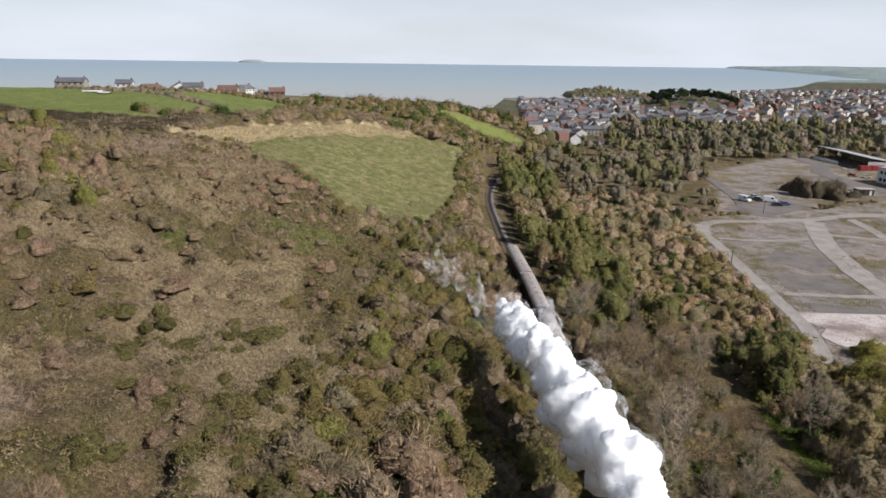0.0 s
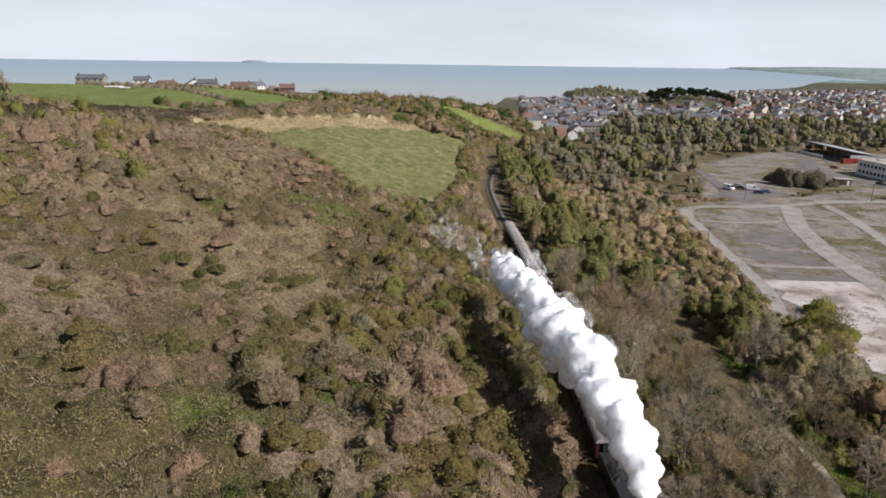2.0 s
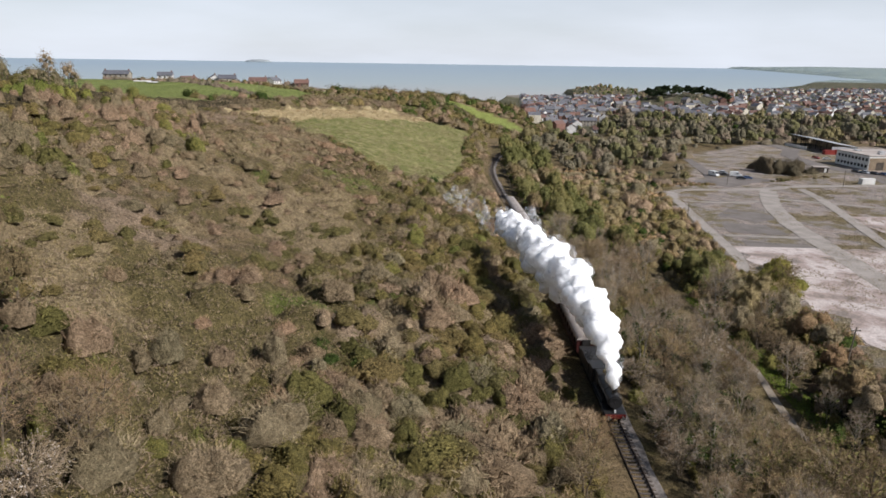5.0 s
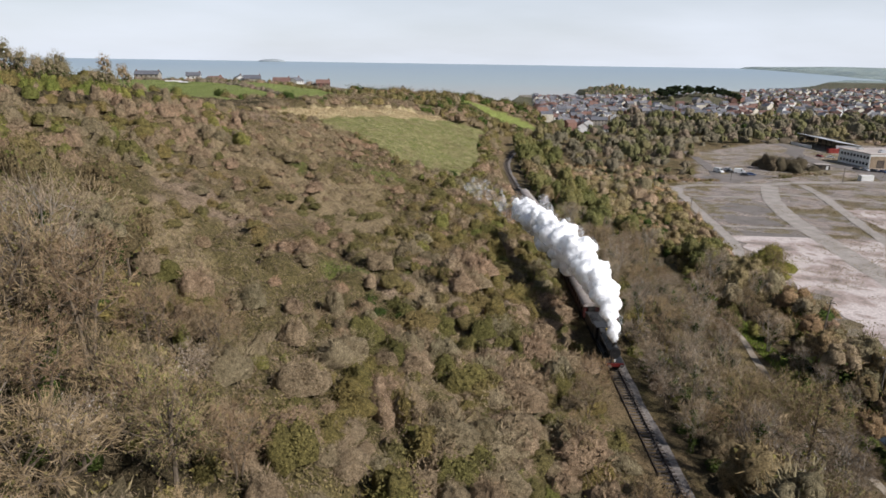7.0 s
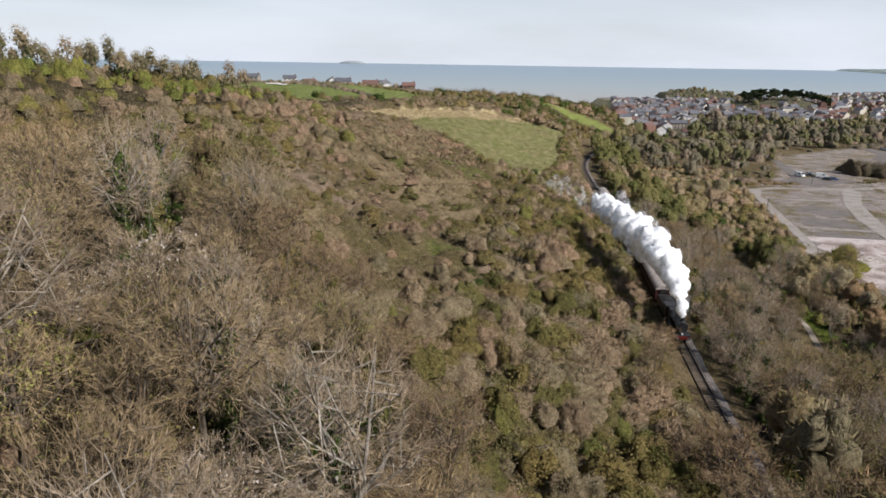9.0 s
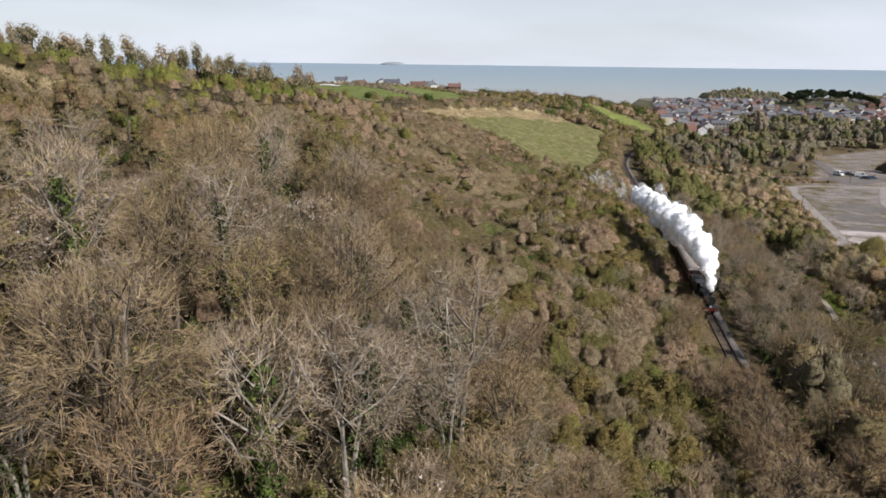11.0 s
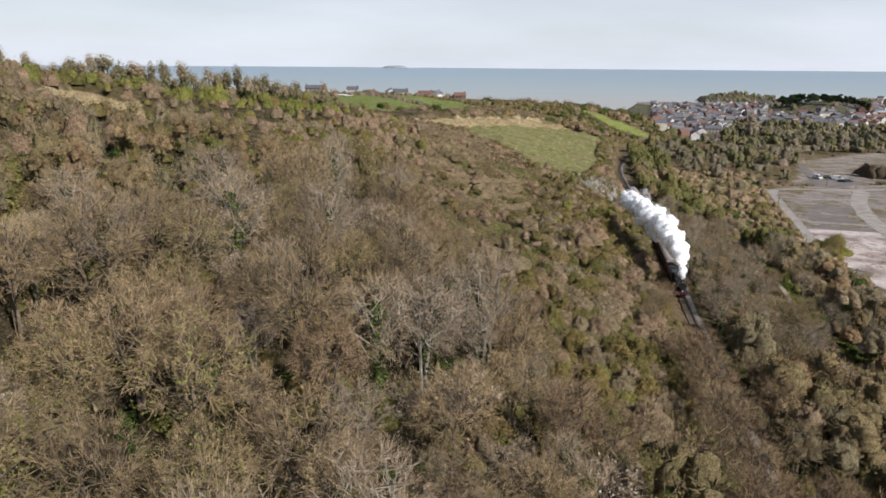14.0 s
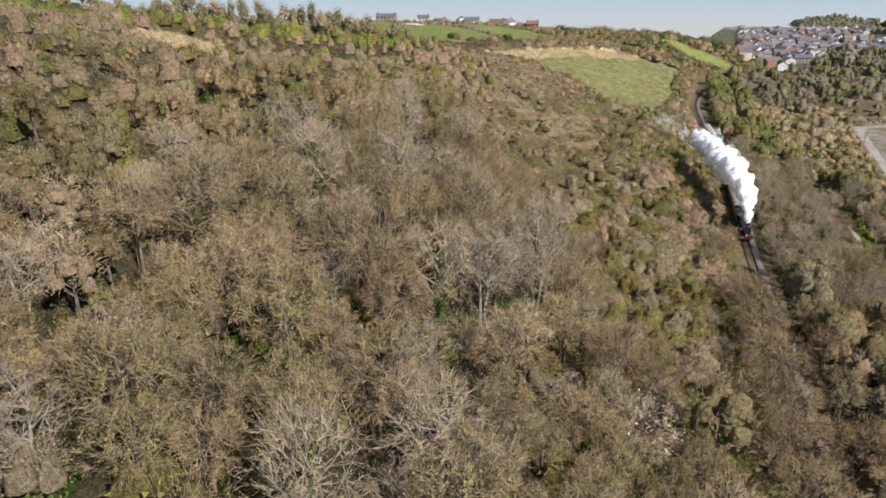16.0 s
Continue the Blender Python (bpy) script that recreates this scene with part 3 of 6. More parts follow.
def tree_meshes(seed, height, spread, mats, twigs=1500, buds=0, climber=0, lean=0.0, bark_m=None, stems=1):
    """Stems with limbs, and the domed crown of twigs, as two meshes with the foot at the origin."""
    rng = np.random.RandomState(seed)
    bm = bmesh.new()
    heart = np.array([lean, 0, height * 0.60])
    dome = np.array([spread, spread, height * 0.40])
    trunks = []
    for k in range(stems):
        an = k * 2 * math.pi / stems + rng.uniform(-0.5, 0.5)
        way = np.array([math.cos(an), math.sin(an), 0]) * (0 if stems == 1 else spread * 0.42)
        top = np.array([lean, rng.uniform(-0.3, 0.3), height * rng.uniform(0.74, 0.86)]) + way
        line = [np.array([0, 0, -0.4]) + way * 0.12]
        for t in (0.25, 0.5, 0.75, 1.0):
            line.append(way * 0.12 + (top - way * 0.12) * np.array([t ** 1.4, t ** 1.4, t]) + rng.normal(0, 0.12, 3) * (t < 1))
        g = height * (0.018 if stems == 1 else 0.013)
        tube(bm, line, [g * 1.25, g, g * 0.8, g * 0.5, g * 0.18], 6)
        trunks.append(np.array(line))
    ends = []
    nl = 17
    for i in range(nl):
        line = trunks[i % stems]
        el = math.asin(-0.25 + 1.2 * (i + 0.5) / nl)
        an = i * 2.4 + rng.uniform(-0.35, 0.35)
        tip = heart + np.array([math.cos(an) * math.cos(el), math.sin(an) * math.cos(el), math.sin(el)]) * dome * rng.uniform(0.72, 0.98)
        zf = np.clip((tip[2] / height - 0.22) * rng.uniform(0.75, 0.95), 0.16, 0.72)
        p = np.array([np.interp(zf * height, line[:, 2], line[:, k]) for k in range(3)])
        mid = p * 0.5 + tip * 0.5 + np.array([0, 0, -0.035 * height]) + rng.normal(0, 0.15, 3)
        g = height * rng.uniform(0.005, 0.008)
        tube(bm, [p, mid, tip], [g, g * 0.65, g * 0.2], 4)
        ends.append((mid, tip))
        for k in range(5):
            s = rng.uniform(0.1, 0.9)
            b0 = mid * (1 - s) + tip * s if k else p * 0.5 + mid * 0.5
            out = unit(b0 - heart + rng.normal(0, 0.6, 3) * spread)
            b1 = b0 * 0.4 + 0.6 * (heart + out * dome * rng.uniform(0.8, 1.02))
            if np.linalg.norm(b1 - b0) > 0.42 * height:
                b1 = b0 + (b1 - b0) * 0.5
            bend = (b0 + b1) / 2
            tube(bm, [b0, b1], [g * 0.5, g * 0.1], 3)
            ends.append((b0, bend))
            ends.append((bend, b1))
            ends.append((bend, b1))
    me_t = bpy.data.meshes.new("trunk")
    bm.to_mesh(me_t)
    bm.free()
    me_t.materials.append(bark_m or bark_grey)
    e = np.array(ends)
    pick = rng.randint(0, len(e), twigs)
    t = rng.uniform(0.05, 1.0, (twigs, 1))
    base = e[pick, 0] * (1 - t) + e[pick, 1] * t
    along = unit(e[pick, 1] - e[pick, 0])
    away = unit((base - heart) / dome + np.array([0, 0, 0.15]))
    way = unit(along * 0.45 + away * 0.6 + rng.normal(0, 0.5, (twigs, 3)) + np.array([0, 0, 0.25]))
    ln = rng.uniform(0.5, 1.15, twigs) * (height / 9) ** 0.6
    tw = spikes(rng, base, way, ln, rng.uniform(0.026, 0.05, twigs), away)
    # a second order of fine twigs
    m2 = twigs * 3 // 2
    j = rng.randint(0, twigs, m2)
    b2 = base[j] + way[j] * (ln[j] * rng.uniform(0.25, 0.95, m2))[:, None]
    w2 = unit(way[j] + rng.normal(0, 0.7, (m2, 3)))
    tw2 = spikes(rng, b2, w2, rng.uniform(0.35, 0.8, m2), rng.uniform(0.022, 0.042, m2), away[j])
    arr, idx = [tw, tw2], [np.zeros(twigs, int), np.zeros(m2, int)]
    if buds:
        j = rng.randint(0, m2, buds)
        c = b2[j] + w2[j] * rng.uniform(0, 0.6, (buds, 1))
        arr.append(leaves(rng, c, rng.uniform(0.08, 0.2, buds), unit(c - heart)))
        idx.append(np.ones(buds, int))
    if climber:
        line = trunks[0]
        zc = rng.uniform(0.0, height * 0.7, climber)
        an = rng.uniform(0, 2 * math.pi, climber)
        rr = (0.25 + 0.75 * rng.rand(climber)) * (0.5 + 0.5 * np.sin(zc * 1.3 + seed) ** 2) * height * 0.085
        c = np.stack([np.cos(an) * rr + np.interp(zc, line[:, 2], line[:, 0]), np.sin(an) * rr + np.interp(zc, line[:, 2], line[:, 1]), zc], -1)
        arr.append(leaves(rng, c, rng.uniform(0.14, 0.32, climber), np.stack([np.cos(an), np.sin(an), 0.1 + 0 * an], -1)))
        idx.append(np.full(climber, 2))
    me_c = tris("crown", np.concatenate(arr), mats, np.concatenate(idx))
    return me_t, me_c


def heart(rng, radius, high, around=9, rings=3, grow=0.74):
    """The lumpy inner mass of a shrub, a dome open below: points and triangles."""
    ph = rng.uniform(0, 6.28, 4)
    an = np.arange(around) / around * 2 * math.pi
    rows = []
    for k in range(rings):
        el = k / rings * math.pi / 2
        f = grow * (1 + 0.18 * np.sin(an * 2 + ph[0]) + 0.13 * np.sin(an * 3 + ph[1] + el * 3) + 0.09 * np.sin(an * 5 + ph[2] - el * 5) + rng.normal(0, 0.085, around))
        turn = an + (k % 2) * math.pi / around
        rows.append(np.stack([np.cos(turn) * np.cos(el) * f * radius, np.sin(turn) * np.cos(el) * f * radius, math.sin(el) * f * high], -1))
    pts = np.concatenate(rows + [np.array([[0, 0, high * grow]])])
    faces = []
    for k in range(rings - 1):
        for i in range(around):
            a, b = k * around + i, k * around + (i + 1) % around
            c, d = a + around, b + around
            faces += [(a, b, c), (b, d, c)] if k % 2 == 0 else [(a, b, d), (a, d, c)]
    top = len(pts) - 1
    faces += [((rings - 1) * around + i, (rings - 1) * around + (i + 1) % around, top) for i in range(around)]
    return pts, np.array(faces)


def clump_mesh(name, cores, skins, mats, tone):
    """One mesh of rounded inner masses, smooth, and loose stems and leaves. cores: (points, triangles, kind); skins: (n, 3, 3) with kinds."""
    pts, fs, ki, base = [], [], [], 0
    for p, f, k in cores:
        pts.append(p)
        fs.append(f + base)
        ki.append(k)
        base += len(p)
    core_n = sum(len(f) for f in fs)
    sk = np.concatenate([v for v, _ in skins])
    fs.append(np.arange(len(sk) * 3).reshape(-1, 3) + base)
    ki += [k for _, k in skins]
    v = np.concatenate(pts + [sk.reshape(-1, 3)])
    f = np.concatenate(fs).astype(np.int32)
    me = bpy.data.meshes.new(name)
    me.vertices.add(len(v))
    me.vertices.foreach_set("co", np.ascontiguousarray(v, np.float32).ravel())
    me.loops.add(len(f) * 3)
    me.loops.foreach_set("vertex_index", f.ravel())
    me.polygons.add(len(f))
    me.polygons.foreach_set("loop_start", np.arange(0, len(f) * 3, 3, dtype=np.int32))
    me.polygons.foreach_set("use_smooth", np.arange(len(f)) < core_n)
    for m in mats:
        me.materials.append(m)
    me.polygons.foreach_set("material_index", np.concatenate(ki).astype(np.int32))
    me.update(calc_edges=True)
    me.attributes.new("tone", "FLOAT", "FACE").data.foreach_set("value", np.asarray(tone, np.float32))
    return me


def shrub_tris(rng, n, radius, high, kind):
    """A mounded shrub as loose triangles: a lumpy heart under stems or leaves."""
    an = rng.uniform(0, 2 * math.pi, n)
    el = np.arcsin(np.sqrt(rng.uniform(0.0, 1, n)))
    if kind == "grass":
        u = rng.rand(n)
        base = np.stack([np.cos(an) * radius * np.sqrt(u), np.sin(an) * radius * np.sqrt(u), np.zeros(n)], -1)
        way = unit(rng.normal(0, 0.5, (n, 3)) + np.array([0.25, 0.1, 1.0]))
        return None, spikes(rng, base, way, rng.uniform(0.5, 1.1, n) * high, rng.uniform(0.07, 0.14, n))
    r = rng.uniform(0.42, 1.0, n) ** 0.45
    f = 1 + 0.20 * np.sin(an * 2 + rng.uniform(0, 6)) + 0.13 * np.sin(an * 5 + el * 3)
    nrm = np.stack([np.cos(an) * np.cos(el), np.sin(an) * np.cos(el), np.sin(el)], -1)
    p = nrm * (r * f)[:, None] * np.array([radius, radius, high])
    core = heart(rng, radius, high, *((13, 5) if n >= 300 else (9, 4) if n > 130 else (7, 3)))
    big = min(max((320 / n) ** 0.5 * radius / 1.7, 0.9), 2.6)
    if kind == "leaf":
        return core, leaves(rng, p, rng.uniform(0.12, 0.23, n) * big, nrm, 0.5)
    k = n // 3 if kind == "mixed" else n
    way = unit(nrm * 0.5 + rng.normal(0, 0.55, (n, 3)) + np.array([0, 0, 0.4]))[:k]
    out = spikes(rng, p[:k] * 0.86, way, rng.uniform(0.22, 0.50, k) * max(radius, 0.8) * 0.8, rng.uniform(0.040, 0.085, k) * big * (0.6 if n >= 450 else 1), nrm[:k], 0.35)
    if k == n:
        return core, out
    return core, np.concatenate([out, leaves(rng, p[k:], rng.uniform(0.10, 0.20, n - k) * big, nrm[k:], 0.5)])


def scatter(name, spots, n, kind, mat, label, category, radius, high, seed, variants=5):
    """One object of many clumps. spots: rows of x, y, scale."""
    if not len(spots):
        return None
    rng = np.random.RandomState(seed)
    protos = [shrub_tris(rng, n, radius * rng.uniform(0.85, 1.15), high * rng.uniform(0.8, 1.2), kind) for _ in range(variants)]
    z = land(spots[:, 0], spots[:, 1])
    cores, skins, core_tone, skin_tone = [], [], [], []
    which = rng.randint(0, variants, len(spots))
    tone = (0.46 + 0.26 * wobble(spots[:, 0], spots[:, 1], 13, seed) + rng.uniform(-0.14, 0.14, len(spots))).clip(0.03, 1)
    for (x, y, sc), h, k, t in zip(spots, z, which, tone):
        core, skin = protos[k]
        a = rng.uniform(0, 2 * math.pi)
        m = np.diag([rng.uniform(0.85, 1.5), rng.uniform(0.8, 1.1), rng.uniform(0.62, 1.08)]) @ np.array([[math.cos(a), math.sin(a), 0], [-math.sin(a), math.cos(a), 0], [0, 0, 1]]) * sc
        at = np.array([x, y, h - 0.08])
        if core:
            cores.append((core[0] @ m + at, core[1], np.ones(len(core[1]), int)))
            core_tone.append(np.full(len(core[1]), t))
        skins.append((skin @ m + at, np.zeros(len(skin), int)))
        skin_tone.append(np.full(len(skin), t))
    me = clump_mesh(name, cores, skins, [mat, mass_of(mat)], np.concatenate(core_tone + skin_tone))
    return tagged(new(name, me), label, category, kind="stuff")


def spread_spots(rng, x0, y0, x1, y1, n, lo, hi, keep):
    """Random rows of x, y, scale in a rectangle, kept by a mask function of x and y that gives a chance."""
    x, y = rng.uniform(x0, x1, n), rng.uniform(y0, y1, n)
    k = rng.rand(n) < keep(x, y)
    return np.stack([x[k], y[k], lo + (hi - lo) * rng.rand(k.sum()) ** 1.5 * 1.25], -1)




def cover(name, n, box, keep, kind, mat, label, category, length, width, seed):
    """Single stems or leaves spread over the ground, each on its own spot."""
    rng = np.random.RandomState(seed)
    x, y = rng.uniform(box[0], box[2], n), rng.uniform(box[1], box[3], n)
    thin = box[3] - box[1] > 300
    if thin:
        y = box[1] + (box[3] - box[1]) * rng.rand(n) ** 1.9
        x = box[2] - (box[2] - box[0]) * rng.rand(n) ** 1.25
    k = rng.rand(n) < keep(x, y)
    x, y = x[k], y[k]
    n = len(x)
    grow = 1 + thin * smooth(40, 220, y)
    z = land(x, y)
    e = 0.4
    slope = unit(np.stack([-(land(x + e, y) - z) / e, -(land(x, y + e) - z) / e, np.ones(n)], -1))
    p = np.stack([x, y, z], -1)
    if kind == "leaf":
        v = leaves(rng, p + slope * rng.uniform(0.0, 0.12, (n, 1)), rng.uniform(*length, n) * grow, slope, 0.38)
    else:
        way = unit(slope * 0.35 + rng.normal(0, 0.6, (n, 3)) + np.array([-0.1, 0, 0.12]))
        v = spikes(rng, p + slope * 0.06, way, rng.uniform(*length, n) * grow, rng.uniform(*width, n) * grow, slope, 0.35)
    return tagged(new(name, tris(name, v, mat)), label, category, kind="stuff")

# trees that can be told apart
rng = np.random.RandomState(7)
TREES = [
    tree_meshes(1, 10.5, 4.4, [twig_brown, bud_olive, ivy], 1500, 300, 0, 0.0, bark_brown, 2),
    tree_meshes(2, 12.5, 4.3, [twig_grey, bud_olive, ivy], 1450, 0, 350, 0.4, bark_grey, 2),
    tree_meshes(3, 9.0, 4.2, [twig_red, bud_olive, ivy], 1500, 350, 0, 0.0, bark_brown, 3),
    tree_meshes(4, 9.5, 4.0, [twig_brown, bud_green, ivy], 1200, 1300, 0, 0.2, bark_brown, 1),
    tree_meshes(5, 11.5, 3.6, [twig_grey, bud_green, ivy], 1100, 250, 1000, -0.3, bark_grey, 1),
    tree_meshes(6, 7.0, 3.8, [twig_grey, blossom, ivy], 1200, 400, 0, 0.0, bark_brown, 3),
    tree_meshes(8, 7.5, 3.8, [twig_brown, bud_yellow, ivy], 900, 1000, 0, 0.0, bark_brown, 3),
]
TREE_LABEL = [
    "bare brown spring tree with a twiggy crown",
    "leafless grey ash tree with pale limbs and some ivy",
    "russet twiggy tree with opening buds",
    "brown tree with a haze of fresh green buds",
    "bare tree with dark green ivy up its trunk",
    "grey blackthorn with pale blossom",
    "yellow-green willow in catkin",
]


def thin_out(spots, gap):
    """Drops spots closer than gap to one kept before."""
    cells, out = defaultdict(list), []
    for s in spots:
        c = (int(s[0] // gap), int(s[1] // gap))
        if all((s[0] - o[0]) ** 2 + (s[1] - o[1]) ** 2 > gap * gap for i in (-1, 0, 1) for j in (-1, 0, 1) for o in cells[(c[0] + i, c[1] + j)]):
            cells[c].append(s)
            out.append(s)
    return np.array(out)


spots = thin_out(np.concatenate([spread_spots(rng, -105, -104, 44, 20, 6000, 0.62, 1.18, wood), spread_spots(rng, 22, 0, 66, 310, 5000, 0.5, 0.9, wood)]), 4.0)
spots[:, 2] *= np.where(spots[:, 0] < -75, 0.42, np.where(spots[:, 0] < -52, 0.66, 1.0))
score = np.minimum(np.hypot((spots[:, 0] + 27) / 1.0, (spots[:, 1] + 48) / 1.7), np.hypot((spots[:, 0] - 34) / 0.6, (spots[:, 1] - 55) / 1.9)) + rng.rand(len(spots)) * 12
order = np.argsort(score)
picked, rest = spots[order[:270]], spots[order[270:]]
first = {}


def tree_kind(x, y):
    r = rng.rand()
    if x > 50:
        return (1, 4, 0)[int(r * 3)]
    if x > 20:
        return (0, 1, 2, 4, 4, 3, 5)[int(r * 7)]
    if y < -95:
        return (1, 1, 1, 0, 4, 3)[int(r * 6)]
    if y > -45:
        return (0, 3, 3, 4, 5, 2, 0)[int(r * 7)]
    return (0, 0, 1, 2, 3, 3, 4, 0, 5)[int(r * 9)]


def plant(k, x, y, s):
    m = pose(x, y, ground_at(x, y) - 0.1, 0, 0, rng.uniform(0, 360))
    if k in first:
        t = copy_thing(first[k], m)
    else:
        t = empty("tree", 0, 0, 0)
        t.matrix_basis = m
        part("trunk", TREES[k][0], None, t)
        part("crown", TREES[k][1], None, t)
        tagged(t, TREE_LABEL[k], "tree", "trees of the hillside wood")
        first[k] = t
    t.scale = (s, s, s * rng.uniform(0.9, 1.12))
    return t


for x, y, s in picked:
    plant(tree_kind(x, y), x, y, s)
# trees leaning over the line
for k, x, y, s in ((2, 13.2, 19, 0.75), (0, 11.5, 12.5, 0.7), (0, 13.2, -9, 0.72), (2, 13.8, -15, 1.05), (0, 14.4, -22, 1.05), (2, 14.2, -28, 1.15), (0, 14.6, -35, 1.1), (2, 14.2, -42, 1.2), (0, 14.6, -49, 1.1), (2, 14.3, -56, 1.2), (0, 14.6, -64, 1.1), (2, 14.2, -73, 1.2), (0, 23.0, -18, 0.85), (2, 23.2, -27, 0.95), (0, 22.8, -38, 0.9), (2, 23.2, -50, 1.0), (0, 9.0, 3, 0.6), (3, 12.6, 52, 0.5), (3, 10.2, 62, 0.5)):
    plant(k, x, y, s)
# the thin side of the wood under the flight's end
for k, x, y, s in ((1, -38, -102, 0.85), (0, -44, -99, 0.9), (3, -33, -99, 0.85), (4, -48, -104, 0.85), (0, -57, -86, 0.9), (2, -40, -95, 0.8)):
    plant(k, x, y, s)
# willows by the waste ground
for x, y, s in ((74, 98, 0.9), (70, 90, 0.8)):
    plant(6, x, y, s)
scatter("willow_clump", np.array([(71, 100, 2.0), (75, 105, 2.0), (68, 93, 1.7), (79, 111, 1.5), (73, 95, 1.8), (77, 100, 1.4), (66, 88, 1.3)]), 1200, "mixed", bud_yellow, "yellow-green willow bushes beside the waste ground", "bush", 2.3, 3.0, 65)


def lobed_tree(rng, height, spread, twigs, buds, climber, close):
    """A tree seen from further off: a stem under rounded masses of twigs, with buds and ivy: the masses, the loose triangles and their kinds."""
    arr, idx, cores = [], [], []
    bm = bmesh.new()
    tube(bm, [(0, 0, -0.4), (0.1, 0, height * 0.35), (0, 0.1, height * 0.75)], [height * 0.024, height * 0.017, height * 0.008], 5)
    for i in range(4):
        an = i * 1.6 + rng.uniform(-0.4, 0.4)
        tube(bm, [(0, 0, height * 0.35), (math.cos(an) * spread * 0.7, math.sin(an) * spread * 0.7, height * rng.uniform(0.6, 0.8))], [height * 0.009, height * 0.003], 3)
    me = bpy.data.meshes.new("stem")
    bm.to_mesh(me)
    bm.free()
    me.calc_loop_triangles()
    arr.append(np.array([me.vertices[j].co[:] for t in me.loop_triangles for j in t.vertices]).reshape(-1, 3, 3))
    idx.append(np.full(len(arr[0]), 3))
    bpy.data.meshes.remove(me)
    lobes = 7
    for i in range(lobes):
        el = math.asin(-0.35 + 1.3 * (i + 0.5) / lobes)
        an = i * 2.4 + rng.uniform(-0.4, 0.4)
        r = spread * rng.uniform(0.42, 0.72)
        c = np.array([math.cos(an) * math.cos(el) * (spread - r), math.sin(an) * math.cos(el) * (spread - r), height * 0.60 + math.sin(el) * height * 0.26])
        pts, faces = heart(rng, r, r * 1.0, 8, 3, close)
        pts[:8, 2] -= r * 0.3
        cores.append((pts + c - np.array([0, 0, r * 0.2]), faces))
        for kind, n in ((0, twigs // lobes), (1, buds // lobes)):
            if not n:
                continue
            d = unit(rng.normal(size=(n, 3)) + np.array([0, 0, 0.5]))
            p = c + d * r * rng.uniform(0.7, 1.0, (n, 1))
            if kind == 0:
                way = unit(d * 0.7 + rng.normal(0, 0.45, (n, 3)) + np.array([0, 0, 0.35]))
                arr.append(spikes(rng, p - d * r * 0.15, way, rng.uniform(0.5, 1.3, n), rng.uniform(0.07, 0.15, n) * (0.6 if close < 0.5 else 1), d, 0.35))
            else:
                arr.append(leaves(rng, p, rng.uniform(0.22, 0.44, n), d, 0.5))
            idx.append(np.full(n, kind))
    if climber:
        zc = rng.uniform(0.0, 0.72, climber) * height
        an = rng.uniform(0, 2 * math.pi, climber)
        rr = spread * (0.3 + 0.35 * np.sin(zc / height * 4.0)) * rng.uniform(0.75, 1.05, climber)
        d = np.stack([np.cos(an), np.sin(an), 0.25 + 0 * an], -1)
        arr.append(leaves(rng, np.stack([d[:, 0] * rr, d[:, 1] * rr, zc], -1), rng.uniform(0.28, 0.5, climber), d, 0.45))
        idx.append(np.full(climber, 2))
    return cores, np.concatenate(arr), np.concatenate(idx)


def tree_stuff(name, rows, seed, mats, twigs, buds, climber, label, height=8.5, spread=4.0, close=0.66):
    """Further trees of a kind as one object."""
    rng2 = np.random.RandomState(seed)
    cores, skins, core_tone, skin_tone = [], [], [], []
    protos = [lobed_tree(rng2, height * rng2.uniform(0.85, 1.15), spread * rng2.uniform(0.85, 1.1), twigs, buds, climber, close) for i in range(6)]
    z = land(rows[:, 0], rows[:, 1])
    for (x, y, s), h in zip(rows, z):
        masses, p, ii = protos[rng2.randint(6)]
        a, t = rng2.uniform(0, 6.28), rng2.uniform(0.08, 0.58)
        m = np.array([[math.cos(a), math.sin(a), 0], [-math.sin(a), math.cos(a), 0], [0, 0, rng2.uniform(0.85, 1.2)]]) * s
        at = np.array([x, y, h - 0.1])
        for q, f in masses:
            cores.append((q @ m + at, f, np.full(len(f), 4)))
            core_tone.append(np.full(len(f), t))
        skins.append((p @ m + at, ii))
        skin_tone.append(np.full(len(ii), t))
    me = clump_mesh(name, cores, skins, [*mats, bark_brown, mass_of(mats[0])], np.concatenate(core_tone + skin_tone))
    return tagged(new(name, me), label, "woodland", kind="stuff")


half = np.arange(len(rest)) % 3
green_side = (rest[:, 0] > 20) & (wobble(rest[:, 0], rest[:, 1], 24, 191) > np.where(rest[:, 1] > 105, -0.45, np.where(rest[:, 1] > 60, 0.1, 2.0)))
half[green_side] = 3
tree_stuff("woodland", rest[half == 3], 31, [bank_green, bud_green, ivy], 190, 200, 110, "green ivy-clad budding trees on the railway bank", 8.5, 3.6)
hillside = rest[:, 0] < 10
half[hillside] += 10
for k, mats, green_n, ivy_n, colour in ((0, [twig_brown, bud_olive, ivy], 70, 60, "brown"), (1, [twig_grey, bud_olive, ivy], 40, 110, "grey"), (2, [twig_red, bud_green, ivy], 90, 50, "russet")):
    tree_stuff("woodland", rest[half == k], 41 + 10 * k, mats, 360, green_n, ivy_n, "bare " + colour + " trees along the railway bank")
    tree_stuff("woodland", rest[half == k + 10], 44 + 10 * k, mats, 620, green_n, ivy_n, "bare " + colour + " trees of the hillside wood", 9.0, 3.8, 0.42)

# scrub on the open hill
def bare_patch(x, y):
    """1 off the patches of dry or fresh grass where no bush stands."""
    return ((patch(x, y, 121) < 0.62) & (patch(x, y, 131) < 0.55)) * 1.0


